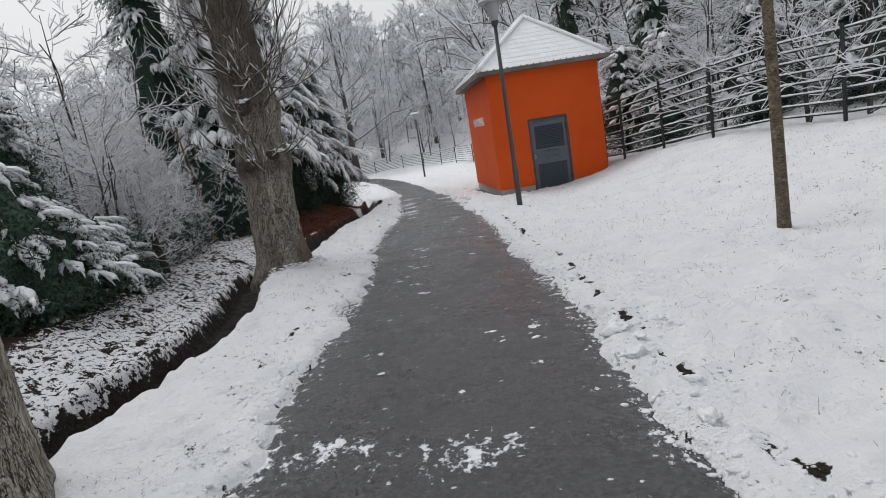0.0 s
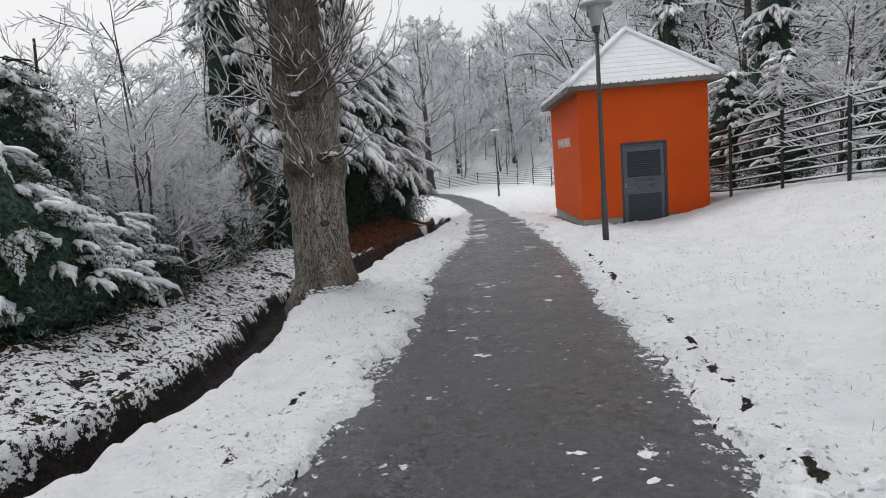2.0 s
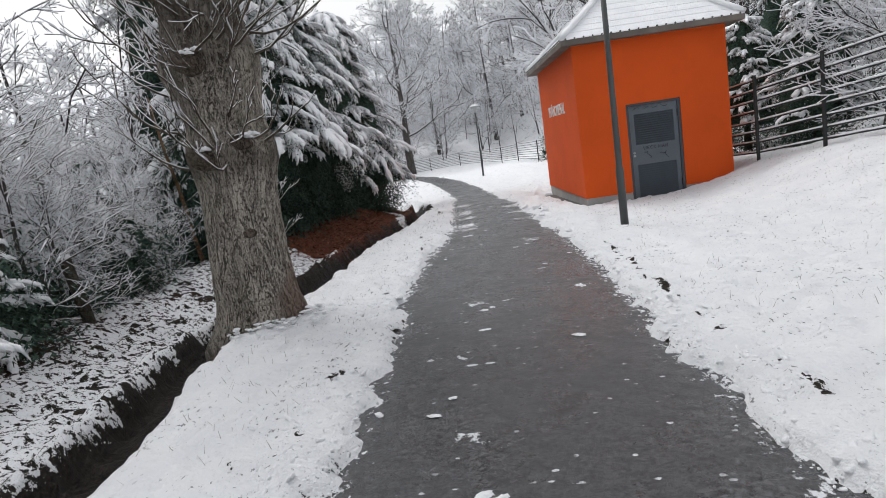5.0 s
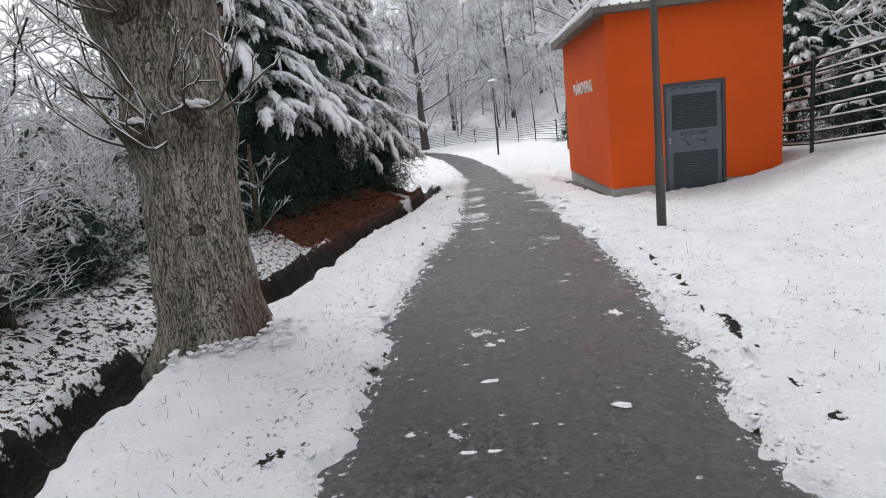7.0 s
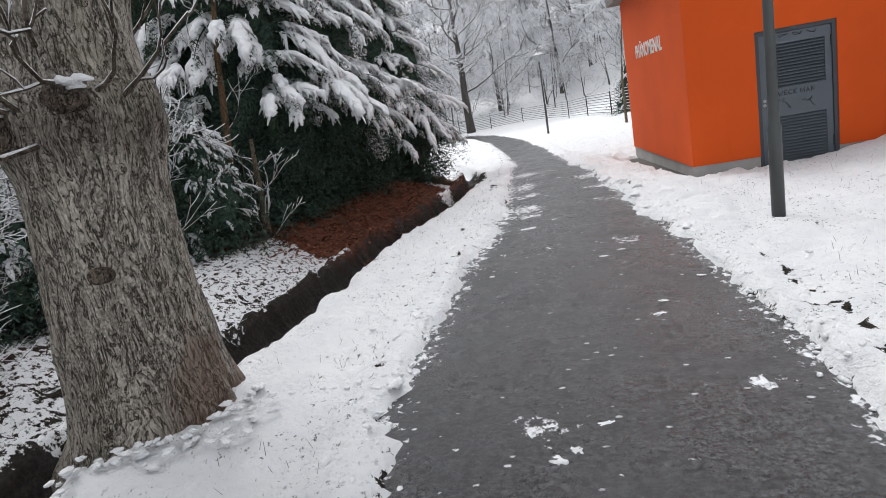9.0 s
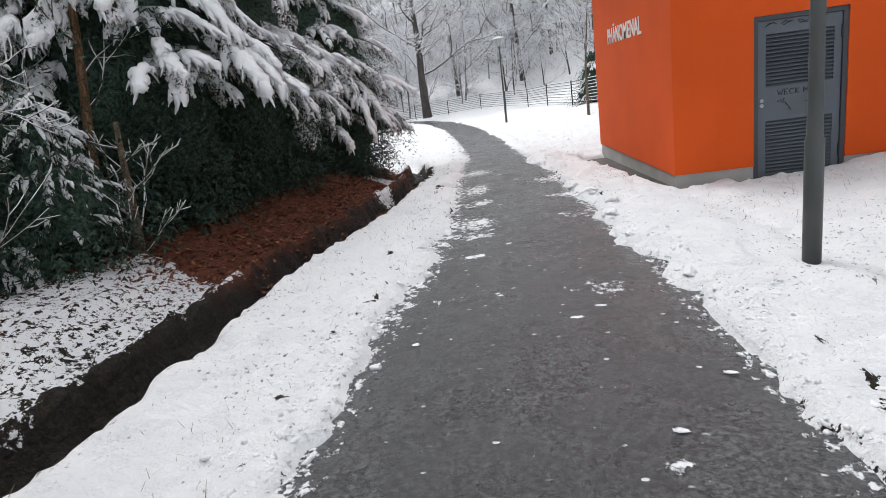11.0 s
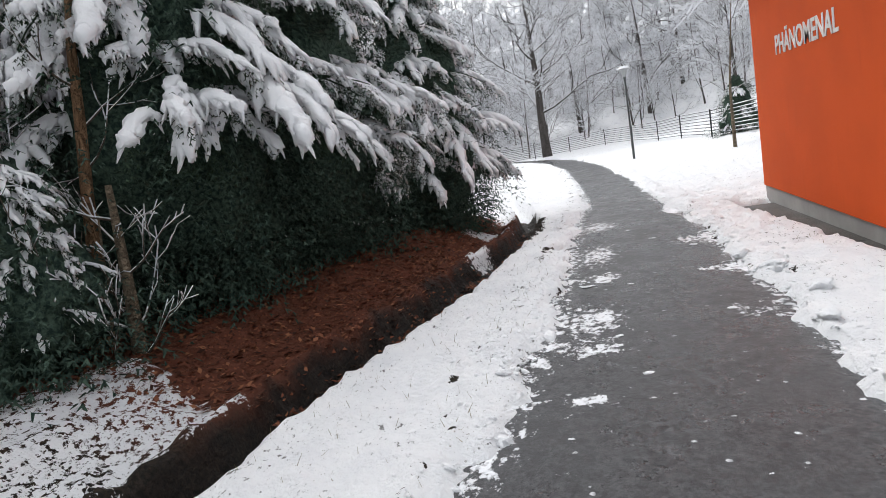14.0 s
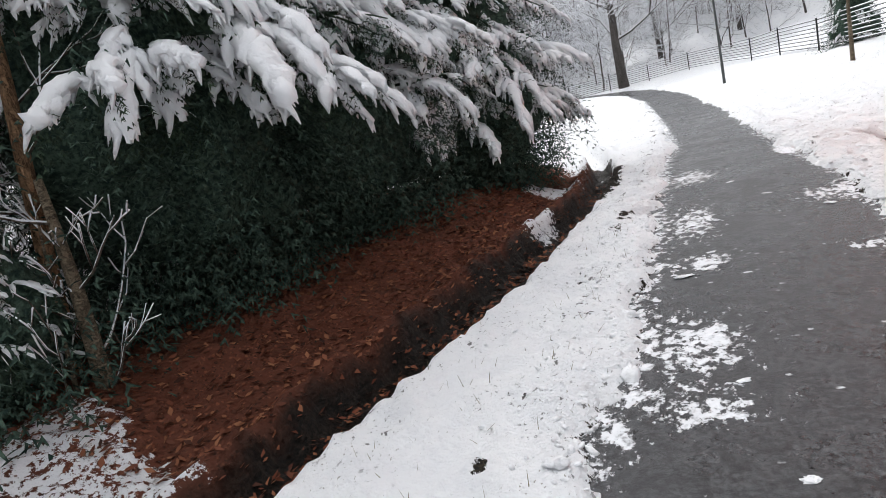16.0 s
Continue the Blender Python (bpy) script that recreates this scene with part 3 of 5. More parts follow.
def build_hut():
    hut = thing("transformer_hut", (0, 0, 0), "orange rendered transformer hut with a snow-covered hipped roof", "building")
    th = 0.24
    box_part("wall", (HX0, HX0 + th, HY0 + th, HY1 - th, HZ, HTOP), MAT["orange"], hut, label="orange side wall")
    box_part("wall", (HX1 - th, HX1, HY0 + th, HY1 - th, HZ, HTOP), MAT["orange"], hut)
    box_part("wall", (HX0, HX1, HY1 - th, HY1, HZ, HTOP), MAT["orange"], hut)
    bm = bmesh.new()
    box(bm, HX0, DX0, HY0, HY0 + th, HZ, HTOP)
    box(bm, DX1, HX1, HY0, HY0 + th, HZ, HTOP)
    box(bm, DX0, DX1, HY0, HY0 + th, DZ1, HTOP)
    bmesh.ops.remove_doubles(bm, verts=bm.verts, dist=0.001)
    part("wall", bm, MAT["orange"], hut, "orange front wall with the door opening")
    p = 0.018
    for dims in ((HX0 + p, HX0 + th, HY0 + p, HY1 - p, -0.2, HZ), (HX1 - th, HX1 - p, HY0 + p, HY1 - p, -0.2, HZ), (HX0 + th, HX1 - th, HY1 - th, HY1 - p, -0.2, HZ),
                 (HX0 + th, DX0, HY0 + p, HY0 + th, -0.2, HZ), (DX1, HX1 - th, HY0 + p, HY0 + th, -0.2, HZ)):
        box_part("plinth", dims, MAT["plinth"], hut, label="grey cement plinth")
    box_part("floor_slab", (HX0 + th, HX1 - th, HY0 + th, HY1 - th, 0.0, 0.14), MAT["concrete"], hut)
    # door
    frame_ob = bmesh.new()
    fy = HY0 + 0.02
    for dims in ((DX0, DX0 + 0.06, fy, fy + 0.12, DZ0, DZ1), (DX1 - 0.06, DX1, fy, fy + 0.12, DZ0, DZ1), (DX0 + 0.06, DX1 - 0.06, fy, fy + 0.12, DZ1 - 0.06, DZ1)):
        box(frame_ob, *dims)
    part("door_frame", frame_ob, MAT["door_dark"], hut, "dark grey steel door frame")
    x0, x1, y0 = DX0 + 0.065, DX1 - 0.065, HY0 + 0.045
    leaf = bmesh.new()
    up0, up1, lo0, lo1 = 1.36, 2.02, 0.22, 0.93
    lx0, lx1 = x0 + 0.10, x1 - 0.09
    box(leaf, lx0, lx1, y0, y0 + 0.05, lo1, up0)
    door = part("door", leaf, MAT["door"], hut, "blue-grey steel door with two louvred vents")
    for dims in ((x0, lx0, y0, y0 + 0.05, DZ0, DZ1 - 0.065), (lx1, x1, y0, y0 + 0.05, DZ0, DZ1 - 0.065), (lx0, lx1, y0, y0 + 0.05, up1, DZ1 - 0.065), (lx0, lx1, y0, y0 + 0.05, DZ0, lo0)):
        box_part("door_rail", dims, MAT["door"], door)
    # Black sheet added behind the slats, filling the gaps of both vents.
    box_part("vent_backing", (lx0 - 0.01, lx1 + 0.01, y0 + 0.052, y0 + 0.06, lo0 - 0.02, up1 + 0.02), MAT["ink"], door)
    slat = bmesh.new()
    w = lx1 - lx0
    vs = [slat.verts.new(c) for c in ((0, -0.012, -0.022), (w, -0.012, -0.022), (w, 0.036, 0.018), (0, 0.036, 0.018), (0, -0.012, -0.027), (w, -0.012, -0.027), (w, 0.036, 0.013), (0, 0.036, 0.013))]
    for q in ((0, 1, 2, 3), (7, 6, 5, 4), (0, 4, 5, 1), (1, 5, 6, 2), (2, 6, 7, 3), (3, 7, 4, 0)):
        slat.faces.new([vs[k] for k in q])
    me = bpy.data.meshes.new("slat")
    slat.to_mesh(me)
    slat.free()
    me.materials.append(MAT["door"])
    for lo, hi in ((up0, up1), (lo0, lo1)):
        k = int((hi - lo) / 0.047)
        for i in range(k):
            piece("slat", me, door, pose(lx0, y0 + 0.006, lo + (i + 0.6) * (hi - lo) / k))
    for z in (1.20, 1.135):
        bm = lathe(bmesh.new(), [(0.026, 0), (0.026, 0.008), (0.018, 0.012)], 12)
        bmesh.ops.rotate(bm, verts=bm.verts, matrix=Euler((radians(90), 0, 0)).to_matrix())
        bmesh.ops.translate(bm, verts=bm.verts, vec=(x0 + 0.05, y0 - 0.001, z))
        part("lock", bm, MAT["galv"], door, "bright metal lock rosette")
    for z in (0.45, 1.95):
        box_part("hinge", (x1 - 0.012, x1 + 0.028, y0 - 0.022, y0 - 0.002, z - 0.08, z + 0.08), MAT["ink"], door, 0.004)
    # scrawls on the door, as strokes of marker
    rng = random.Random(5)

    def stroke(pts, r=0.006):
        line = Soup()
        line.tube([Vector((px, y0 - 0.0035, pz)) for px, pz in pts], [r] * len(pts), 4)
        piece("scrawl", line.mesh("scrawl", MAT["ink"], False), door, label="black marker scrawl")
    cx = x0 + 0.25
    for pts in ([(0, .06), (.02, 0), (.035, .04), (.05, 0), (.07, .065)], [(.13, .06), (.09, .06), (.09, 0), (.13, 0)], [(.09, .03), (.12, .03)], [(.20, .055), (.17, .06), (.15, .03), (.17, 0), (.20, .005)],
                [(.23, .065), (.23, 0)], [(.27, .06), (.23, .03), (.27, 0)], [(.33, 0), (.33, .06), (.355, .02), (.38, .06), (.38, 0)], [(.41, 0), (.43, .06), (.455, 0)], [(.42, .025), (.445, .025)], [(.48, 0), (.48, .06), (.52, 0), (.52, .065)]):
        stroke([(cx + a, 1.25 + b * 1.1) for a, b in pts], 0.005)
    for k in range(4):
        px, pz, pts = cx - 0.03 + 0.17 * k, 1.12 + rng.uniform(-0.02, 0.04), []
        for _ in range(7):
            px, pz = px + rng.uniform(-0.03, 0.045), pz + rng.uniform(-0.05, 0.05)
            pts.append((px, min(max(pz, 1.0), 1.2)))
        stroke(pts, 0.004)
    for k in range(4):
        pts = [(x0 + 0.16 + 0.2 * k + 0.07 * math.cos(a * 1.1), DZ1 - 0.115 + 0.026 * math.sin(a * 1.7 + k)) for a in range(6)]
        stroke(pts, 0.005)
    # lettering on the side wall
    cu = bpy.data.curves.new("lettering", "FONT")
    cu.body, cu.size, cu.extrude, cu.offset = "PHÄNOMENAL", 0.36, 0.004, 0.006
    tmp = new("lettering_curve", cu)
    me = bpy.data.meshes.new_from_object(tmp.evaluated_get(bpy.context.evaluated_depsgraph_get()))
    bpy.data.objects.remove(tmp)
    co = np.zeros(len(me.vertices) * 3)
    me.vertices.foreach_get("co", co)
    co = co.reshape(-1, 3)
    wide = co[:, 0].max() - co[:, 0].min()
    co[:, 0] = (co[:, 0] - co[:, 0].min()) * 2.28 / wide
    me.vertices.foreach_set("co", co.ravel())
    me.materials.clear()
    me.materials.append(MAT["white"])
    piece("lettering", me, hut, Matrix.Translation((HX0 - 0.005, 15.88, 2.31)) @ pose(0, 0, 0, 90, 0, -90), "white painted capital letters on the side wall")
    # roof
    ex0, ex1, ey0, ey1, ez, rz = 2.78, 6.56, 11.95, 17.45, 3.72, 5.26
    mx, fy0, fy1 = (ex0 + ex1) / 2, 13.62, 15.78
    bm = bmesh.new()
    box(bm, ex0 + 0.03, ex1 - 0.03, ey0 + 0.03, ey1 - 0.03, HTOP, HTOP + 0.03)
    part("soffit", bm, MAT["soffit"], hut, "weathered wooden soffit boards under the eaves")
    bm = bmesh.new()
    for dims in ((ex0, ex1, ey0, ey0 + 0.03, HTOP - 0.01, ez), (ex0, ex1, ey1 - 0.03, ey1, HTOP - 0.01, ez), (ex0, ex0 + 0.03, ey0 + 0.03, ey1 - 0.03, HTOP - 0.01, ez), (ex1 - 0.03, ex1, ey0 + 0.03, ey1 - 0.03, HTOP - 0.01, ez)):
        box(bm, *dims)
    part("fascia", bm, MAT["soffit"], hut, "grey weathered fascia board")
    bm = bmesh.new()
    courses = 11
    corners = lambda t, lift: [(ex0 + (mx - ex0) * t, ey0 + (fy0 - ey0) * t, ez + (rz - ez) * t + lift), (ex1 + (mx - ex1) * t, ey0 + (fy0 - ey0) * t, ez + (rz - ez) * t + lift),
                               (ex1 + (mx - ex1) * t, ey1 + (fy1 - ey1) * t, ez + (rz - ez) * t + lift), (ex0 + (mx - ex0) * t, ey1 + (fy1 - ey1) * t, ez + (rz - ez) * t + lift)]
    prev = [bm.verts.new(c) for c in corners(0, 0.0)]
    for i in range(courses):
        a = [bm.verts.new(c) for c in corners(i / courses, 0.020)]
        b = [bm.verts.new(c) for c in corners(min((i + 1) / courses, 0.995), 0.008)]
        for k in range(4):
            bm.faces.new((prev[k], prev[(k + 1) % 4], a[(k + 1) % 4], a[k]))
            bm.faces.new((a[k], a[(k + 1) % 4], b[(k + 1) % 4], b[k]))
        prev = b
    bm.faces.new(prev)
    part("roof_snow", bm, MAT["snow"], hut, "even snow over stepped roof tiles")
    tl = lathe(bmesh.new(), [(0.016, 0), (0.018, 0.08), (0.012, 0.09)], 8)
    bmesh.ops.rotate(tl, verts=tl.verts, matrix=Euler((radians(90), 0, 0)).to_matrix())
    tile = bpy.data.meshes.new("roof_tile")
    tl.to_mesh(tile)
    tl.free()
    tile.materials.append(MAT["tile"])
    for i in range(20):
        piece("roof_tile", tile, hut, pose(ex0 + 0.1 + i * (ex1 - ex0 - 0.2) / 19, ey0 + 0.06, ez + 0.015))
    for i in range(28):
        piece("roof_tile", tile, hut, pose(ex0 + 0.06, ey0 + 0.1 + i * (ey1 - ey0 - 0.2) / 27, ez + 0.015, 0, 0, -90))
    ridge = Soup()
    tops = [Vector(c) for c in corners(0, 0.05)]
    for c, e in ((0, (mx, fy0)), (1, (mx, fy0)), (2, (mx, fy1)), (3, (mx, fy1))):
        end = Vector((*e, rz + 0.05))
        pts = [tops[c].lerp(end, i / 14) for i in range(15)]
        ridge.tube(pts, [0.075 + 0.012 * (i % 2) for i in range(15)], 7, 0.7)
    ridge.tube([Vector((mx, fy0 - 0.03, rz + 0.06)).lerp(Vector((mx, fy1 + 0.03, rz + 0.06)), i / 8) for i in range(9)], [0.085 + 0.012 * (i % 2) for i in range(9)], 7, 0.75)
    piece("ridge_cap", ridge.mesh("ridge_cap", MAT["snow"]), hut, label="snowy ridge and hip caps")
    return hut


build_hut()


def build_apron():
    bm = bmesh.new()
    cuts = [12.2, 13.2, 14.9, 16.75]
    for a, b in zip(cuts, cuts[1:]):
        top, low = [], []
        for x, y in ((float(apron_edge(a)) - 0.1, a + 0.006), (HX0 + 0.016, a + 0.006), (HX0 + 0.016, b - 0.006), (float(apron_edge(b)) - 0.1, b - 0.006)):
            z = 0.185 - 0.017 * (y - 12.2)
            top.append(bm.verts.new((x, y, z)))
            low.append(bm.verts.new((x, y, z - 0.2)))
        bm.faces.new(top)
        for k in range(4):
            bm.faces.new((low[k], low[(k + 1) % 4], top[(k + 1) % 4], top[k]))
    return tagged(part("apron", bm, MAT["concrete"]), "wet dark concrete slabs along the hut wall", "pavement", kind="structure")


build_apron()


# ---- lamps ----
def build_lamp():
    lamp = thing("street_lamp", (0, 0, 0), "slim grey steel post lamp with a milky shade under snow", "street lamp", "path lamps")
    part("post", lathe(bmesh.new(), [(0.062, -0.3), (0.062, 0.95), (0.05, 1.0), (0.044, 2.4), (0.038, 4.05)], 14), MAT["steel"], lamp, "dark grey tapered steel post")
    box_part("service_hatch", (-0.028, 0.028, -0.056, -0.040, 0.55, 0.9), MAT["steel"], lamp, 0.004)
    part("collar", lathe(bmesh.new(), [(0.052, 4.0), (0.075, 4.06), (0.075, 4.12), (0.06, 4.14)], 14), MAT["steel"], lamp)
    part("shade", lathe(bmesh.new(), [(0.07, 4.10), (0.10, 4.2), (0.15, 4.44), (0.16, 4.5), (0.02, 4.51)], 20), MAT["shade"], lamp, "milky tapered lamp shade")
    hood = part("hood", lathe(bmesh.new(), [(0.02, 4.49), (0.30, 4.47), (0.31, 4.5), (0.20, 4.56), (0.05, 4.6)], 24), MAT["galv"], lamp, "flat round metal hood")
    part("snow_cap", lathe(bmesh.new(), [(0.30, 4.505), (0.29, 4.55), (0.18, 4.62), (0.03, 4.645)], 24), MAT["snow"], hood)
    return lamp


lamp = build_lamp()
lamp.matrix_basis = pose(2.745, 8.315, 0.25)
copy_thing(lamp, pose(2.1, 38, -0.3))


# ---- trees ----
def ribbon(soup, pts, r):
    """A thin upright strip, for twigs too fine to show a round: bark below, snow lying on top."""
    soup.lace = soup.lace or Soup()
    n = len(pts)
    for where, lo, hi in ((soup, -1.0, -0.3), (soup.lace, -0.3, 1.15)):
        base = len(where.v)
        for i, p in enumerate(pts):
            d = (pts[min(i + 1, n - 1)] - pts[max(i - 1, 0)]).normalized()
            w = Vector((0, 0, 1)) - d * d.z
            steep = w.length < 0.35
            w = ((Vector((1, 0, 0)) if steep else w).normalized() + d.cross(w) * 0.5).normalized() * (r * (1 - 0.5 * i / n))
            where.v += [p + w * lo, p + w * hi]
        for i in range(n - 1):
            a = base + 2 * i
            where.f.append((a, a + 1, a + 3, a + 2))


def grow(rng, soup, start, way, length, radius, depth, sides, kids, spread, wander, lift, shrink=0.55, thin=0.004, strips=-1, snow=None):
    """A limb with its branches, down to twigs; the last levels up to strips are upright strips."""
    steps = (2, 3, 6, 6)[min(depth, 3)] if snow is not None else (2, 3, 4, 5)[min(depth, 3)]
    pts = bent(rng, start, way, length, steps, wander, lift)
    if depth <= strips:
        ribbon(soup, pts, max(radius, thin))
    else:
        radii = taper(radius, max(radius * 0.35, thin), len(pts))
        soup.tube(pts, radii, 3 if depth == 0 else max(3, sides), cap=False)
        if snow is not None and abs(way.normalized().z) < 0.93:
            snow.tube([p + Vector((0, 0, q * 0.85)) for p, q in zip(pts, radii)], [q * 0.5 + 0.0035 * rng.uniform(0.4, 1.6) for q in radii], 5, 0.8)
    if depth == 0:
        return
    for i in range(kids[0]):
        t = 0.25 + 0.75 * (i + rng.random()) / kids[0]
        p, d = along(pts, min(t, 0.98))
        grow(rng, soup, p, sideways(rng, d, spread), length * shrink * rng.uniform(0.7, 1.2) * (1.15 - 0.4 * t), max(radius * 0.5, thin), depth - 1, sides - 1, kids[1:], spread, wander, lift, shrink, thin, strips, snow)


def bare_tree_meshes(seed, height, radius, limbs, kids, mat_trunk, mat_twig, clear=0.25, lean=0.0, thin=0.012, reach=0.5, strips=1):
    """Meshes of a leafless tree, its trunk and its crown."""
    rng = random.Random(seed)
    trunk, crown = Soup(), Soup()
    pts = bent(rng, Vector((0, 0, -0.3)), Vector((lean, rng.uniform(-0.04, 0.04), 1)), height, 9, 0.06, 0.02)
    trunk.tube(pts, [radius * 1.25] + taper(radius, radius * 0.12, len(pts) - 1), 9, cap=False)
    for i in range(limbs):
        t = clear + (1 - clear) * (i + rng.random()) / limbs
        p, d = along(pts, min(t, 0.97))
        a = i * 2.4 + rng.uniform(-0.4, 0.4)
        way = Vector((math.cos(a), math.sin(a), rng.uniform(0.1, 0.75)))
        grow(rng, crown, p, way, height * reach * (1.1 - 0.75 * t) * rng.uniform(0.8, 1.2), radius * 0.38 * (1.15 - t * 0.7), len(kids), 5, kids, 0.5, 0.3, 0.05, 0.5, thin, strips)
    return trunk.mesh("trunk", mat_trunk), crown.mesh("crown", mat_twig), crown.lace.mesh("brushwood", MAT["lace"], False)


def bare_tree(name, meshes, at, label, category="tree", group="", turn=0, scale=1.0, kind=""):
    t = thing(name, at, label, category, group, kind, turn)
    t.scale = (scale, scale, scale)
    piece("trunk", meshes[0], t)
    crown = piece("crown", meshes[1], t)
    tagged(piece("brushwood", meshes[2], crown), kind="stuff")
    return t


# the big old tree by the ditch
def build_old_tree():
    rng = random.Random(11)
    bx, by = -2.03, 5.32
    t = thing("old_tree", (bx, by, 0.2), "thick furrowed grey-brown trunk with burls and snowy sprouts beside the ditch", "tree")
    rings, sides, verts, faces = 110, 72, [], []
    for i in range(rings):
        z = -0.35 + 5.9 * i / (rings - 1)
        flare = 0.17 * math.exp(-max(z, 0) / 0.35)
        r0 = 0.385 + flare + 0.07 * math.exp(-((z - 1.95) / 0.22) ** 2) + 0.10 * math.exp(-((z - 2.85) / 0.3) ** 2) - 0.02 * max(z - 3, 0)
        cx, cy = -0.02 * max(0, z - 0.5) - 0.03 * max(0, z - 3.4) ** 1.5, 0.01 * z
        for k in range(sides):
            a = 2 * math.pi * k / sides
            root = 1 + 0.22 * math.exp(-max(z, 0) / 0.3) * math.cos(5 * a + 0.7)
            nz = noise.noise(Vector((math.cos(a) * 1.3, math.sin(a) * 1.3, z * 0.8))) * 0.045
            ridge = abs(noise.noise(Vector((a * 7.5, z * 1.6, 3.1)))) * 0.05 + abs(noise.noise(Vector((a * 17, z * 4.5, 7.1)))) * 0.02
            r = (r0 + nz) * root + ridge - 0.018
            verts.append((cx + r * math.cos(a), cy + r * math.sin(a), z))
    for i in range(rings - 1):
        for k in range(sides):
            a, b = i * sides + k, i * sides + (k + 1) % sides
            faces.append((a, b, b + sides, a + sides))
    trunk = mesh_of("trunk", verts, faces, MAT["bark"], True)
    # Bark darkens in a band near 1.9 m and again towards the top.
    dark_zones = [float(max(0.85 * smooth(2.5, 3.3, z + 0.5 * noise.noise(Vector((x * 3, y * 3, z)))), 0.75 * math.exp(-((z - 1.9 - 0.12 * noise.noise(Vector((x * 4, y * 4, 2)))) / 0.16) ** 2))) for x, y, z in verts]
    trunk.attributes.new("zones", "FLOAT", "POINT").data.foreach_set("value", dark_zones)
    bared = [float(0.8 * smooth(0.75, 0.3, z + 0.9 * noise.noise(Vector((x * 4, y * 4, z * 2)))) * smooth(0.1, 0.4, x)) for x, y, z in verts]
    trunk.attributes.new("peeled", "FLOAT", "POINT").data.foreach_set("value", bared)
    piece("trunk", trunk, t, label="deeply furrowed grey bark, darker at and above the burls")
    limbs = Soup()
    top = Vector((-0.16, 0.05, 5.4))
    for way, ln, r in (((-0.35, 0.1, 1), 4.2, 0.30), ((0.35, 0.15, 1), 4.6, 0.26), ((0.05, -0.4, 1), 3.6, 0.2)):
        pts = bent(rng, top - Vector((0, 0, 0.35)), Vector(way), ln, 7, 0.08, 0.04)
        limbs.tube(pts, taper(r, 0.07, len(pts)), 12, cap=False)
        for _ in range(14):
            p, d = along(pts, rng.uniform(0.15, 0.95))
            grow(rng, limbs, p, sideways(rng, d, 0.6), rng.uniform(1.2, 2.2), 0.035, 2, 5, (4, 3), 0.45, 0.14, 0.05, 0.55, 0.006)
    piece("limb", limbs.mesh("limb", MAT["bark_dark"]), t)
    sprouts, laid = Soup(), Soup()
    for zc, count, ln in ((1.95, 11, 0.9), (2.3, 3, 1.1), (2.9, 26, 1.4), (3.4, 30, 1.6), (4.2, 28, 1.7)):
        for _ in range(count):
            a = rng.uniform(0, 2 * math.pi)
            z = zc + rng.gauss(0, 0.14)
            p = Vector((0.40 * math.cos(a) - 0.02 * z, 0.40 * math.sin(a), z))
            way = Vector((math.cos(a), math.sin(a), rng.uniform(-0.25, 0.9)))
            grow(rng, sprouts, p, way, ln * rng.uniform(0.35, 1.1), 0.014, 2, 6, (3, 2), 0.34, 0.26, 0.16, 0.5, 0.0045, -1, laid)
    brush = piece("brushwood", sprouts.mesh("brushwood", MAT["sprout"]), t, label="thin upswept sprouts carrying snow")
    piece("snow", laid.mesh("snow", MAT["snow"]), brush)
    for z, a, r in ((1.95, -1.9, 0.17), (2.05, -0.9, 0.12), (2.85, -1.7, 0.18), (1.15, -1.15, 0.07)):
        bm = bmesh.new()
        bmesh.ops.create_icosphere(bm, subdivisions=3, radius=r)
        for v in bm.verts:
            v.co *= 1 + 0.3 * noise.noise(v.co * 9)
            v.co.z *= 0.7
        bmesh.ops.translate(bm, verts=bm.verts, vec=(0.37 * math.cos(a) - 0.03, 0.37 * math.sin(a), z))
        burl = part("burl", bm, MAT["bark_burl"], t)
        if z > 1.5:
            cap = Soup()
            for _ in range(5):
                q = Vector((0.5 * math.cos(a) + rng.uniform(-.1, .1), 0.5 * math.sin(a) + rng.uniform(-.05, .05), z + r * 0.5 + rng.uniform(-0.03, 0.02)))
                cap.tube([q, q + Vector((0.04, 0.0, 0.012)), q + Vector((0.09, 0.01, -0.005))], [0.012, 0.03, 0.012], 6, 0.7)
            piece("snow", cap.mesh("snow", MAT["snow"]), burl)
    return t


build_old_tree()


# conifers
def frond(rng, soup, p, way, length, width):
    """A flat feathery frond of narrow leaflets."""
    d = way.normalized()
    side = d.cross(Vector((rng.uniform(-0.4, 0.4), rng.uniform(-0.4, 0.4), 1)))
    if side.length < 0.1:
        side = Vector((1, 0, 0))
    side.normalize()
    sag = Vector((0, 0, -0.35 * length))
    n = 3
    for i in range(n):
        u = 0.1 + 0.9 * i / (n - 1)
        q = p + d * (length * u) + sag * (u * u)
        ln = width * (1.15 - 0.8 * abs(u - 0.4)) * rng.uniform(0.7, 1.2)
        for s in (-1, 1):
            tip = q + (side * s * rng.uniform(0.5, 1.2) + d * rng.uniform(0.6, 1.4)).normalized() * ln + Vector((0, 0, -0.25 * ln))
            w = d * (length * 0.075)
            b = len(soup.v)
            soup.v += [q - w, q + w, tip + w * 0.35, tip - w * 0.35]
            soup.f.append((b, b + 1, b + 2, b + 3))


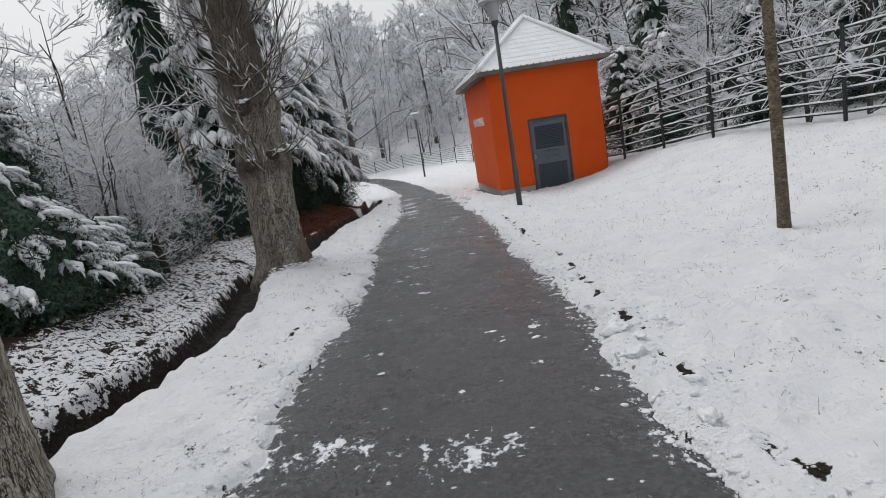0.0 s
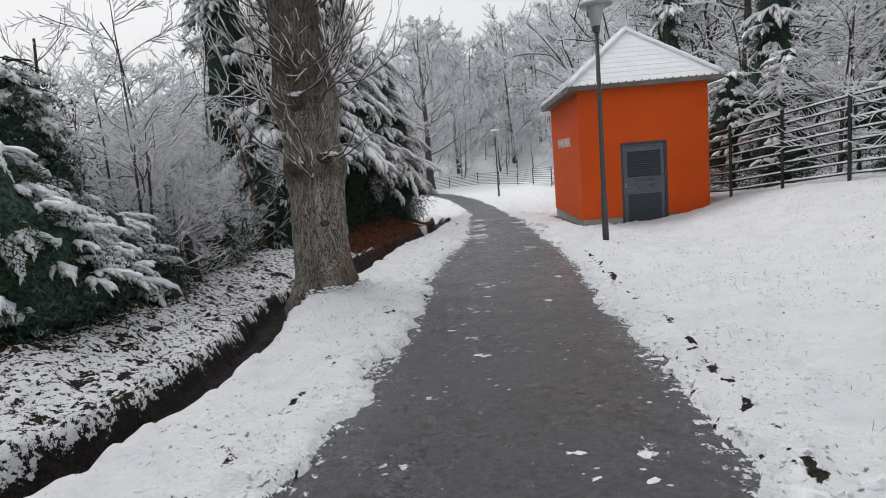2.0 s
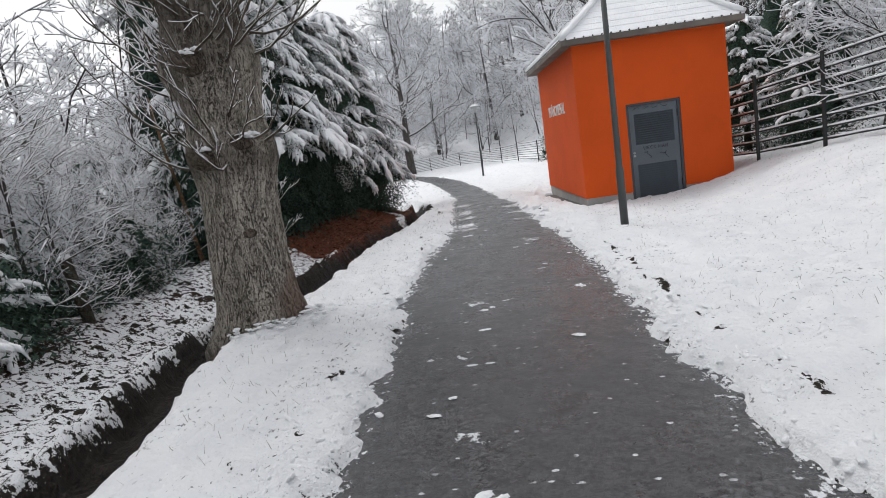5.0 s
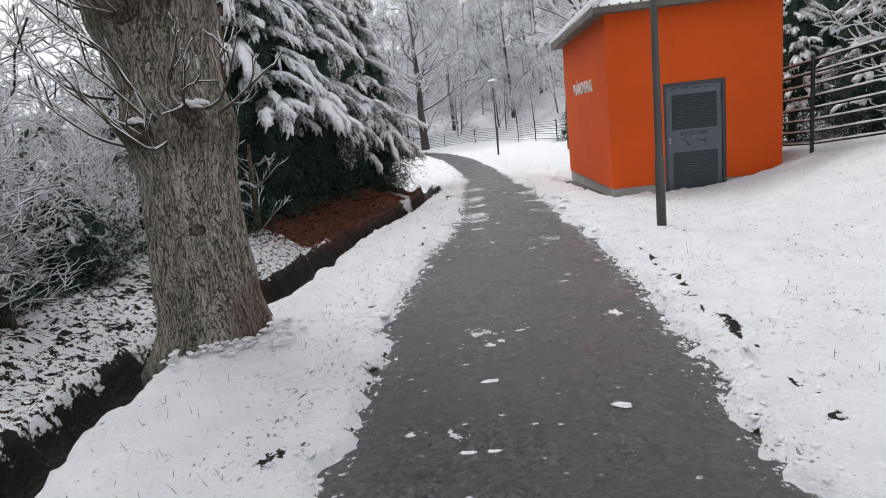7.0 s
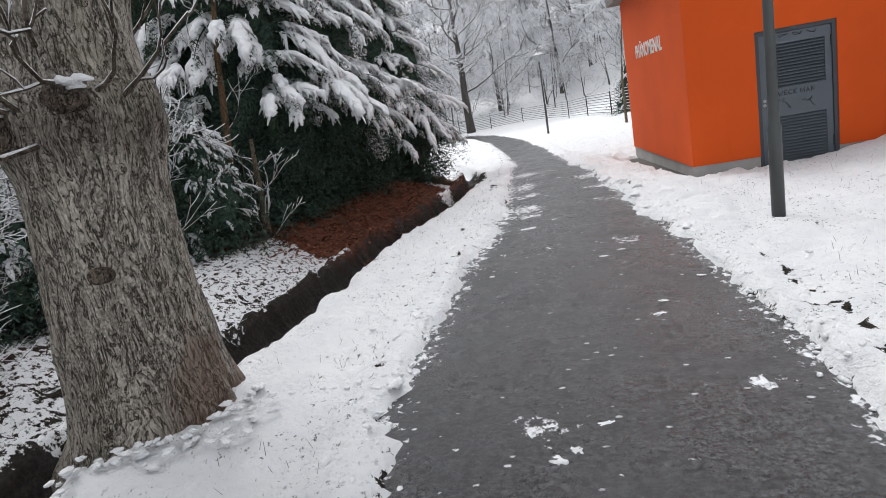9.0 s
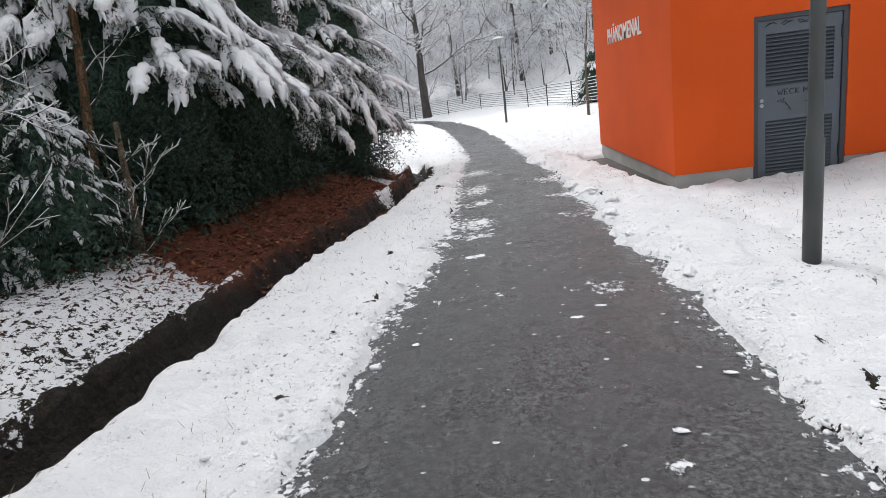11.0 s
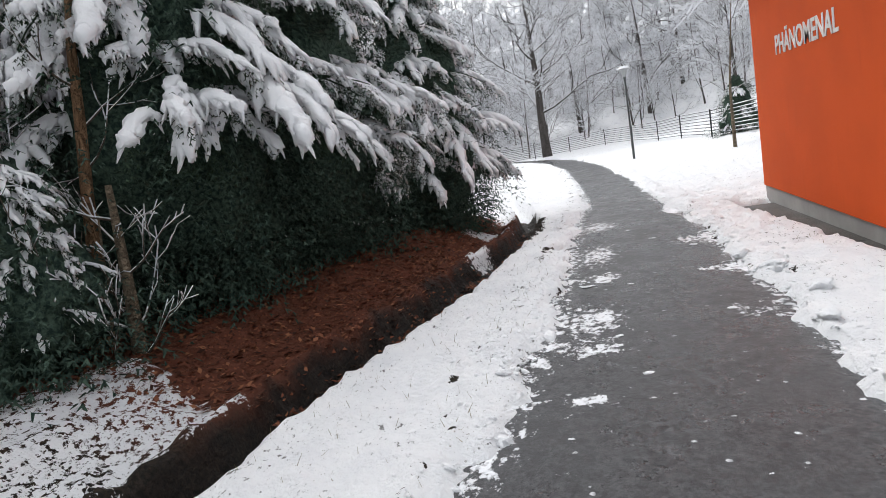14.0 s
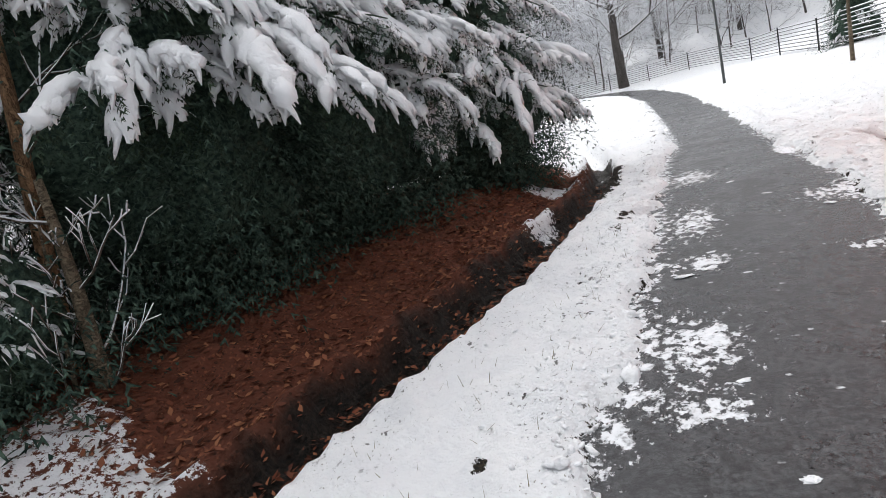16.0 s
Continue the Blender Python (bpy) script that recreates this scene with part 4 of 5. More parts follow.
def lump_tube(rng, soup, pts, radius, sides=7, flat=0.6):
    """A lumpy tongue of snow along the points."""
    n = len(pts)
    radii = [radius * (0.55 + 0.7 * math.sin(math.pi * (i + 0.8) / (n + 0.5))) * rng.uniform(0.7, 1.35) for i in range(n)]
    radii[-1] *= 0.35
    b = len(soup.v)
    soup.tube(pts, radii, sides, flat)
    for k in range(b, len(soup.v)):
        soup.v[k] = soup.v[k] + Vector((rng.uniform(-1, 1), rng.uniform(-1, 1), rng.uniform(-1, 0.8))) * (radius * 0.36)


def spray_mesh(seed, length, droop, fat, snow, hang=1.0, lush=7.0, leafy=3):
    """A drooping fan of fronds that leaves along +x, and the blanket of snow on it, fringed at its edge."""
    rng = random.Random(seed)
    green, pad = Soup(), Soup()
    main = [Vector((length * u, 0.06 * math.sin(u * 3 + seed), -droop * length * u**1.8)) for u in (0, 0.2, 0.4, 0.6, 0.8, 1.0)]
    green.tube(main, taper(0.018, 0.006, 6), 4, cap=False)
    lump_tube(rng, pad, [along(main, u)[0] + Vector((0, 0, fat * 0.7)) for u in (0.25, 0.42, 0.58, 0.74, 0.88, 0.99)], fat * 1.2, 8, 0.55)
    count = int(4 + lush * length)
    for i in range(count):
        u = 0.12 + 0.85 * (i + rng.random()) / count
        p, d = along(main, min(u, 0.99))
        side = 1 if i % 2 else -1
        turn = side * rng.uniform(0.25, 1.15) * (1.1 - 0.75 * u)
        out = Vector((math.cos(turn), math.sin(turn), d.z * 0.6 - 0.05)).normalized()
        ln = (0.06 + length * rng.uniform(0.1, 0.24)) * (1.15 - 0.35 * u)
        k = rng.uniform(0.35, 1.0) * hang
        tongue = [p + out * (ln * q) + Vector((0, 0, -k * ln * q * q)) for q in (0, 0.25, 0.5, 0.75, 1.0)]
        for q in range(leafy):
            a, dd = along(tongue, rng.uniform(0.25, 1.0))
            frond(rng, green, a - Vector((0, 0, 0.02)), sideways(rng, dd, 0.35) + Vector((0, 0, -0.55)), rng.uniform(0.09, 0.19), 0.036)
        if rng.random() < snow:
            lift = Vector((0, 0, fat * 0.5))
            lump_tube(rng, pad, [a + lift for a in tongue], fat * rng.uniform(0.75, 1.25), 6, 0.62)
            for q in range(leafy):
                a, dd = along(tongue, rng.uniform(0.3, 1.0))
                w = (dd + dd.cross(Vector((0, 0, 1))) * rng.choice((-0.8, 0.8)) * rng.uniform(0.5, 1.3) + Vector((0, 0, -0.45))).normalized()
                e = rng.uniform(0.035, 0.095) * (0.5 + fat / 0.09)
                pad.tube([a + lift * 0.5, a + w * e * 0.55, a + w * e + Vector((0, 0, -0.25 * e))], [fat * 0.55, fat * 0.4, 0.004], 3, 0.75, cap=False)
    return [(np.array([tuple(v) for v in s.v]), s.f) if s.v else None for s in (green, pad)]


def dark_spray(seed):
    """Hanging sprigs with no snow."""
    rng = random.Random(seed)
    green = Soup()
    for i in range(22):
        p = Vector((rng.uniform(0, 0.7), rng.gauss(0, 0.24), rng.uniform(-0.5, 0.15)))
        frond(rng, green, p, Vector((0.7, rng.uniform(-0.7, 0.7), rng.uniform(-1.0, 0.5))), rng.uniform(0.14, 0.24), 0.05)
    return (np.array([tuple(v) for v in green.v]), green.f)


class Pile:
    def __init__(self):
        self.v, self.f, self.n = [], [], 0

    def lay(self, source, m):
        if source is None:
            return
        v, f = source
        mat = np.array(m)
        self.v.append(v @ mat[:3, :3].T + mat[:3, 3])
        b = self.n
        self.f.extend([tuple([i + b for i in q]) for q in f])
        self.n += len(v)

    def mesh(self, name, mat):
        return mesh_of(name, np.concatenate(self.v).tolist(), self.f, mat, True)


SPRAYS = [spray_mesh(100 + i, 0.6 + 0.13 * (i % 4), 0.3 + 0.09 * (i % 4), 0.05, 0.9, 1.0, 13.0, 3) for i in range(9)]
DARK_SPRAYS = [dark_spray(200 + i) for i in range(6)]
FINE_SPRAYS = [spray_mesh(300 + i, 0.6, 0.35, 0.026, 0.75, 0.8, 7.0, 2) for i in range(6)]
CLUMP_SPRAYS = [spray_mesh(400 + i, 0.5 + 0.08 * (i % 3), 0.22, 0.042, 0.7, 0.7, 8.0, 2) for i in range(7)]


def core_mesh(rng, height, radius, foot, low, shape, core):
    """An added solid core inside a conifer, there only to block light from behind."""
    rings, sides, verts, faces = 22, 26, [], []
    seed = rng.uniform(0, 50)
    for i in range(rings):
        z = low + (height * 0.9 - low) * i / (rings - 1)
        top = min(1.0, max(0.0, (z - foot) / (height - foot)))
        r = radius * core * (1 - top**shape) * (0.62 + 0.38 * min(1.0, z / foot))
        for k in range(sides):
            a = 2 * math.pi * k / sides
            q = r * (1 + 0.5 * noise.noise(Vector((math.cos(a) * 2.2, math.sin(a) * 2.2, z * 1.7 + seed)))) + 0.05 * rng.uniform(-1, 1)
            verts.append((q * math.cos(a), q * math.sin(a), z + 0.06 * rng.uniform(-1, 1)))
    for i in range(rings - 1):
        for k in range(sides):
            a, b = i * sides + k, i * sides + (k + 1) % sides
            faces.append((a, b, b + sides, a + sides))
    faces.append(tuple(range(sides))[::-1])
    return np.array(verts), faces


def build_conifer(name, at, height, radius, foot, seed, count, label, group="", facing=(-2.6, 1.2), bare=0.2, sprays=None, low=0.35, inner=1.1, size=1.0, shape=1.3, core=0.5):
    """A broad dark conifer: snowy sprays above foot, sheltered sprigs below and within."""
    rng = random.Random(seed)
    sprays = sprays or SPRAYS
    t = thing(name, at, label, "conifer", group)
    trunk = Soup()
    trunk.tube(bent(rng, Vector((0, 0, -0.3)), Vector((0, 0, 1)), height * 0.95, 8, 0.03), taper(min(0.2, height * 0.03), 0.02, 9), 9)
    piece("trunk", trunk.mesh("trunk", MAT["bark_dark"]), t)
    green, pads, dark = Pile(), Pile(), Pile()
    span = height - foot
    boughs = max(1, count // 5)
    for i in range(boughs):
        u = (i + rng.random()) / boughs
        z0 = foot + span * u**1.1
        a0 = rng.uniform(*facing)
        r0 = radius * (1 - 0.9 * ((z0 - foot) / span) ** shape) * rng.uniform(0.66, 1.0)
        laden, dip = rng.random() > bare, rng.uniform(-4, 14)
        for j in range(5):
            s = rng.uniform(0.75, 1.2) * size
            a = a0 + rng.gauss(0, 0.26 * size) / max(r0, 0.5)
            reach = max(r0 - 0.75 * s - (0, 0.1, 0.3, 0.5, 0.65)[j] * s * rng.uniform(0.7, 1.2), 0.02)
            z = z0 + (r0 - reach - 0.75 * s) * 0.45 + rng.gauss(0, 0.05)
            m = pose(reach * math.cos(a), reach * math.sin(a), z, 0, 0, math.degrees(a)) @ pose(0, 0, 0, rng.uniform(-14, 14), dip + rng.uniform(-8, 8), rng.uniform(-30, 30)) @ Matrix.Scale(s, 4)
            k = rng.randrange(len(sprays))
            green.lay(sprays[k][0], m)
            if laden and rng.random() < 0.93:
                pads.lay(sprays[k][1], m)
    for i in range(int(count * inner)):
        z = low + (height * 0.85 - low) * rng.random() ** 2.2
        a = rng.uniform(facing[0] - 0.3, facing[1] + 0.3) if i % 4 else rng.uniform(-3.1, 3.1)
        top = max(0.0, (z - foot) / span)
        under = 0.5 + 0.34 * min(1.0, z / foot) ** 1.5
        r = radius * under * (1 - 0.85 * top) * rng.uniform(0.3, 1.0)
        m = pose(max(r - 0.6, 0.05) * math.cos(a), max(r - 0.6, 0.05) * math.sin(a), z, 0, rng.uniform(-10, 40), math.degrees(a) + rng.uniform(-50, 50)) @ Matrix.Scale(rng.uniform(0.8, 1.35), 4)
        dark.lay(DARK_SPRAYS[rng.randrange(6)], m)
    # Solid core added within the sprigs so no light leaks through the crown.
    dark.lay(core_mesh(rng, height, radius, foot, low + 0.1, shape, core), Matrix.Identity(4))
    crown = piece("crown", green.mesh("crown", MAT["needle_snow"]), t)
    piece("snow", pads.mesh("snow", MAT["snow"]), crown, label="drooping pads of snow")
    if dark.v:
        piece("inner_crown", dark.mesh("inner_crown", MAT["needle"]), t, label="sheltered dark green foliage round an added solid core")
    return t


row = "snowy cypresses by the ditch"
wide_label = "broad dark green cypress with drooping branches under thick snow"
build_conifer("cypress_tree", (-4.2, 12.2, 0.35), 7.6, 2.7, 1.9, 1, 440, wide_label, row, facing=(-2.2, 1.2), low=0.7, bare=0.24, inner=1.3, size=0.92, core=0.42)
build_conifer("cypress_tree", (-3.9, 14.5, 0.35), 8.0, 2.75, 1.85, 2, 500, wide_label, row, low=0.6, bare=0.13, inner=1.5, size=0.92, core=0.47)
build_conifer("cypress_tree", (-2.95, 17.4, 0.35), 6.2, 2.3, 1.0, 3, 420, wide_label, row, low=0.35, bare=0.1, inner=1.8, size=0.9, core=0.52)
bush_label = "low dark conifer bush with snow on its branches"
build_conifer("conifer_bush", (-4.9, 2.6, 0.15), 2.6, 1.9, 0.8, 4, 360, bush_label, "", (-2.4, 1.6), 0.38, CLUMP_SPRAYS, 0.3, 1.1, 0.8, 2.2)
build_conifer("conifer_tree", (-5.9, 4.6, 0.0), 4.1, 1.6, 0.7, 5, 360, "dark young conifer with snow on its branches among the shrubs", "", (-2.4, 1.6), 0.25, CLUMP_SPRAYS, 0.3, 0.9, 0.85, 1.5, 0.42)
build_conifer("conifer_bush", (-4.75, 4.5, 0.15), 1.75, 1.2, 0.5, 7, 240, bush_label, "", (-2.4, 1.6), 0.2, CLUMP_SPRAYS, 0.3, 0.9, 0.75, 2.2)
build_conifer("conifer_bush", (-4.45, 9.7, 0.2), 2.9, 1.15, 0.3, 6, 260, "feathery green conifer bush dusted with snow behind the old tree", "", (-2.9, 1.6), 0.25, FINE_SPRAYS, 0.2, 0.6, 0.7)


fine_label = "dark evergreen undergrowth dusted with snow behind the ditch"
for k, (x, y, h, w, bare) in enumerate(((-4.7, 7.2, 1.5, 0.95, 0.4), (-5.6, 8.6, 2.1, 1.1, 0.4), (-5.0, 6.1, 1.1, 0.8, 0.4), (-3.9, 9.95, 1.9, 0.9, 0.05))):
    build_conifer("evergreen_shrub", (x, y, ground_at(x, y)), h, w, 0.3, 50 + k, 160, fine_label, "evergreen undergrowth", (-2.6, 1.6), bare, FINE_SPRAYS, 0.1, 0.6, 0.6, 2.0)


spruce_label = "tall dark conifer dusted with snow all over"
woods = "tall snowy conifers"
tall = build_conifer("conifer_tree", (-6.0, 12.8, -0.2), 11.5, 1.7, 0.7, 21, 320, spruce_label, woods, (-3.1, 3.1), 0.25, FINE_SPRAYS, 0.5, 0.5, 1.5, 2.6, 0.35)
behind = build_conifer("conifer_tree", (10.5, 17.5, 1.0), 9.0, 2.4, 0.8, 22, 200, spruce_label, woods, (-3.1, 3.1), 0.35, FINE_SPRAYS, 0.5, 0.6, 1.6, 1.1, 0.35)
copy_thing(behind, pose(11.6, 12.2, 1.4, 0, 0, 70))
hedge = build_conifer("conifer_bush", (8.9, 13.6, 1.0), 3.6, 1.7, 0.5, 25, 240, "dense dark evergreen shrub under snow behind the fence", "evergreens behind the fence", (-3.1, 3.1), 0.2, CLUMP_SPRAYS, 0.3, 0.5, 0.95, 2.0, 0.4)
copy_thing(hedge, pose(10.1, 10.9, 1.3, 0, 0, 120))
copy_thing(hedge, pose(10.9, 8.0, 1.5, 0, 0, 220))
copy_thing(hedge, pose(8.7, 16.6, 0.9, 0, 0, 300))
copy_thing(behind, pose(9.6, 25, 0.8, 0, 0, 170))
copy_thing(behind, pose(11.2, 7.6, 1.4, 0, 0, 250))
copy_thing(behind, pose(14.5, 15.5, 2.6, 0, 0, 20))
build_conifer("conifer_bush", (6.5, 35.5, 0.2), 2.9, 1.5, 0.5, 23, 90, "small dark conifer under snow by the fence", "", (-3.1, 3.1), 0.5, FINE_SPRAYS, 0.4, 1.0, 1.2)

# bare trees
BARE = [bare_tree_meshes(40 + i, 11 + 1.3 * i, 0.17 + 0.02 * i, 15, (7, 5, 4), MAT["bark_far"], MAT["frost"], 0.12, 0.05 * (i - 2), 0.036, 0.5) for i in range(4)]
LOW = [bare_tree_meshes(60 + i, 4.2 + 0.7 * i, 0.05, 14, (6, 5), MAT["bark_far"], MAT["frost"], 0.05, 0.06 * (i - 1), 0.0125, 0.5) for i in range(3)]
rng = random.Random(77)
wood_label = "leafless woodland tree white with snow on the hillside"


def plant_wood():
    spots = []
    for _ in range(4000):
        if len(spots) >= 125:
            break
        x, y = rng.uniform(-45, 60), rng.uniform(8, 120)
        if y < 64 and x < (9.5 if y < 24 else 8.2) and x > -4 - 0.12 * y:
            continue
        if x < -4 and (x < -0.42 * y - 8 or y < 40):
            continue
        if x > 0.95 * y + 9 or (x > 0 and x * x * 0.6 + y * y < 26 * 26):
            continue
        gap = 2.0 + 0.015 * y
        if any((x - a) ** 2 + (y - b) ** 2 < gap * gap for a, b in spots):
            continue
        spots.append((x, y))
    for i, (x, y) in enumerate(spots):
        bare_tree("bare_tree", BARE[i % 4], (x, y, ground_at(x, y) - 0.1), wood_label, "tree", "hillside woodland", rng.uniform(0, 360), rng.uniform(0.75, 1.2))


plant_wood()
shrub_label = "leafless thicket shrub with snow on every twig"
for i in range(46):
    y = rng.uniform(6, 30)
    x = -4.6 - rng.random() ** 1.4 * 12 - 0.1 * y
    bare_tree("bare_shrub", LOW[i % 3], (x, y, ground_at(x, y) - 0.1), shrub_label, "shrub", "thicket behind the ditch", rng.uniform(0, 360), rng.uniform(0.6, 1.15))
for i in range(16):
    x, y = rng.uniform(-7.5, -4.5), rng.uniform(5.2, 9.8)
    bare_tree("bare_shrub", LOW[i % 3], (x, y, ground_at(x, y) - 0.1), shrub_label, "shrub", "thicket behind the ditch", rng.uniform(0, 360), rng.uniform(0.4, 0.75))
for i in range(16):
    x, y = rng.uniform(-5.4, -4.2), rng.uniform(5.6, 8.2)
    bare_tree("bare_shrub", LOW[i % 3], (x, y, ground_at(x, y) - 0.1), shrub_label, "shrub", "thicket behind the ditch", rng.uniform(0, 360), rng.uniform(0.28, 0.45))
for i in range(100):
    x, y = rng.uniform(-24, 26), rng.uniform(62, 80)
    bare_tree("bare_shrub", LOW[i % 3], (x, y, ground_at(x, y) - 0.1), shrub_label, "shrub", "undergrowth on the far slope", rng.uniform(0, 360), rng.uniform(1.0, 1.9))
for i in range(44):
    x, y = rng.uniform(8.6, 16), rng.uniform(6, 34)
    bare_tree("bare_shrub", LOW[i % 3], (x, y, ground_at(x, y) - 0.1), shrub_label, "shrub", "thicket behind the fence", rng.uniform(0, 360), rng.uniform(0.6, 1.1))
big = bare_tree_meshes(90, 15, 0.34, 20, (8, 6, 4), MAT["bark_far"], MAT["frost"], 0.22, 0.02, 0.016, 0.42)
bare_tree("bare_tree", big, (-3.7, 57, 0.2), "tall dark-trunked leafless tree at the bend of the path", "tree")
thin = bare_tree_meshes(91, 5.2, 0.06, 14, (5, 3), MAT["bark_smooth"], MAT["frost"], 0.4, 0.0, 0.009, 0.36)
bare_tree("young_tree", thin, (4.86, 28.3, 0.1), "young slender tree with snowy twigs on the lawn", "tree")


def build_young_tree():
    r = random.Random(8)
    t = thing("young_tree", (4.2, 1.15, 0.38), "young straight tree with smooth ringed grey-brown bark in the snow", "tree")
    trunk, crown = Soup(), Soup()
    pts = [Vector((0, 0, -0.3)), Vector((0.0, 0, 0.02)), Vector((0.0, 0, 0.3)), Vector((-0.01, 0, 1.0)), Vector((-0.02, 0.01, 2.0)), Vector((-0.04, 0.01, 3.0)), Vector((-0.05, 0, 4.6))]
    trunk.tube(pts, [0.085, 0.078, 0.068, 0.063, 0.058, 0.052, 0.03], 14)
    for i in range(10):
        p, d = along(pts, 0.86 + 0.013 * i)
        a = i * 2.4
        grow(r, crown, p, Vector((math.cos(a), math.sin(a), 0.6)), 1.2, 0.02, 2, 5, (5, 4), 0.45, 0.15, 0.05, 0.5, 0.005)
    piece("trunk", trunk.mesh("trunk", MAT["bark_smooth"]), t)
    piece("crown", crown.mesh("crown", MAT["twig"]), t)
    return t


build_young_tree()


# leaning trunk close to the start
def build_start_trunk():
    t = thing("old_tree", (-2.35, -2.0, 0.1), "rough grey-brown tree trunk at the ditch's edge", "tree")
    rngs, verts, faces = 24, [], []
    for i in range(rngs):
        z = -0.4 + 4.4 * i / (rngs - 1)
        for k in range(40):
            a = 2 * math.pi * k / 40
            r = (0.33 + 0.22 * math.exp(-max(z, 0) / 0.35)) * (1 + 0.12 * math.cos(4 * a + 1) * math.exp(-max(z, 0))) + 0.03 * noise.noise(Vector((a * 3, z * 1.2, 8)))
            verts.append((r * math.cos(a) - 0.02 * z, r * math.sin(a), z))
    for i in range(rngs - 1):
        for k in range(40):
            a, b = i * 40 + k, i * 40 + (k + 1) % 40
            faces.append((a, b, b + 40, a + 40))
    piece("trunk", mesh_of("trunk", verts, faces, MAT["bark"], True), t)
    return t


build_start_trunk()


# ---- fences ----
POST = box(bmesh.new(), -0.03, 0.03, -0.025, 0.025, -0.4, 1.78, 0.006)
post_me = bpy.data.meshes.new("post")
POST.to_mesh(post_me)
POST.free()
post_me.materials.append(MAT["fence"])


def build_fence(points, label, rails=8, high=1.7, snow=True):
    """A rail fence through the points, with a post at each."""
    fence = thing("fence", (0, 0, 0), label, "fence")
    pts = [Vector((x, y, z)) for x, y, z in points]
    for p in pts:
        piece("post", post_me, fence, Matrix.Translation(p) @ Matrix.Diagonal((1, 1, high / 1.7, 1)))
    for a, b in zip(pts, pts[1:]):
        d = b - a
        side = Vector((d.y, -d.x, 0)).normalized() * 0.035
        for k in range(rails):
            z = 0.16 + (high - 0.18) * k / (rails - 1)
            bar, cap = Soup(), Soup()
            p, q = a + Vector((0, 0, z)) - side, b + Vector((0, 0, z)) - side
            bar.tube([p, p.lerp(q, 0.5), q], [0.013] * 3, 6, 1.2)
            rail = piece("rail", bar.mesh("rail", MAT["fence"], False), fence)
            if snow:
                up = Vector((0, 0, 0.032))
                cap.tube([p.lerp(q, i / 8) + up for i in range(9)], [0.017 + 0.004 * ((i * 7) % 3) for i in range(9)], 6, 0.9)
                piece("snow", cap.mesh("snow", MAT["snow"]), rail)
    return fence


hut_fence = [(6.74, 13.6), (6.74, 12.1), (7.25, 10.6), (7.75, 9.0), (8.2, 7.4), (8.6, 5.8), (9.0, 4.2), (9.4, 2.6)]
build_fence([(x, y, ground_at(x, y)) for x, y in hut_fence], "dark metal rail fence with a line of snow on every rail")
far_fence = [(-11, 56), (-8, 58), (-5, 60), (-2, 60.5), (1, 59), (3, 55), (4.3, 49), (5.0, 43), (5.6, 37), (6.8, 31), (7.4, 26), (7.6, 21)]
build_fence([(x, y, ground_at(x, y)) for x, y in far_fence], "dark rail fence under snow round the far end of the lawn", 8, 1.25)


# ---- saplings and posts behind the ditch ----
def build_sapling(at, way, height, radius, mat, seed, label, limbs=9):
    r = random.Random(seed)
    t = thing("sapling", at, label, "tree")
    trunk, crown, laid = Soup(), Soup(), Soup()
    pts = bent(r, Vector((0, 0, -0.2)), Vector(way), height, 7, 0.05, 0.02)
    trunk.tube(pts, taper(radius, radius * 0.35, 8), 10)
    for i in range(limbs):
        p, d = along(pts, 0.22 + 0.75 * i / limbs)
        a = i * 2.1 + r.uniform(-0.6, 0.6)
        grow(r, crown, p, Vector((math.cos(a), math.sin(a), r.uniform(0.1, 0.7))), r.uniform(0.5, 1.1), min(0.012, radius * 0.3), 2, 5, (3, 2), 0.36, 0.2, 0.1, 0.5, 0.004, -1, laid)
    piece("trunk", trunk.mesh("trunk", mat), t)
    crown = piece("crown", crown.mesh("crown", MAT["sprout"]), t)
    piece("snow", laid.mesh("snow", MAT["snow"]), crown)
    return t


build_sapling((-3.42, 10.3, 0.3), (0.1, 0, 1), 1.9, 0.075, MAT["bark_smooth"], 1, "leaning grey stem with snowy twigs by the leaf litter", 6)
build_sapling((-3.95, 10.4, 0.3), (0.05, 0.06, 1), 4.4, 0.075, MAT["bark_brown"], 2, "leaning reddish-brown sapling with snowy twigs")
build_sapling((-3.55, 10.15, 0.3), (0.05, 0.1, 1), 1.7, 0.02, MAT["bark_smooth"], 3, "thin grey sapling with snowy twigs by the leaf litter", 4)
build_sapling((-4.15, 9.0, 0.25), (-0.1, 0.1, 1), 3.4, 0.045, MAT["bark_brown"], 4, "thin brown sapling with snowy twigs behind the old tree")
build_sapling((-7.2, 6.5, -0.1), (0.05, 0, 1), 5.0, 0.06, MAT["bark_dark"], 5, "slender dark sapling reaching above the thicket", 16)
build_sapling((-6.3, 4.6, -0.1), (-0.05, 0, 1), 4.6, 0.05, MAT["bark_dark"], 6, "slender dark sapling reaching above the thicket", 16)
for n, (x, y, h, lean) in enumerate(((-4.08, 5.5, 0.75, -8), (-4.3, 3.4, 0.75, 6))):
    p = thing("wooden_post", (x, y, ground_at(x, y)), "short weathered wooden post standing among the shrubs", "post")
    part("stake", lathe(bmesh.new(), [(0.065, -0.2), (0.06, h), (0.03, h + 0.02)], 10), MAT["bark_dark"], p)
    part("snow_cap", lathe(bmesh.new(), [(0.065, h + 0.005), (0.06, h + 0.04), (0.02, h + 0.06)], 10), MAT["snow"], p)
    p.matrix_basis = pose(x, y, ground_at(x, y), 0, lean, 0)


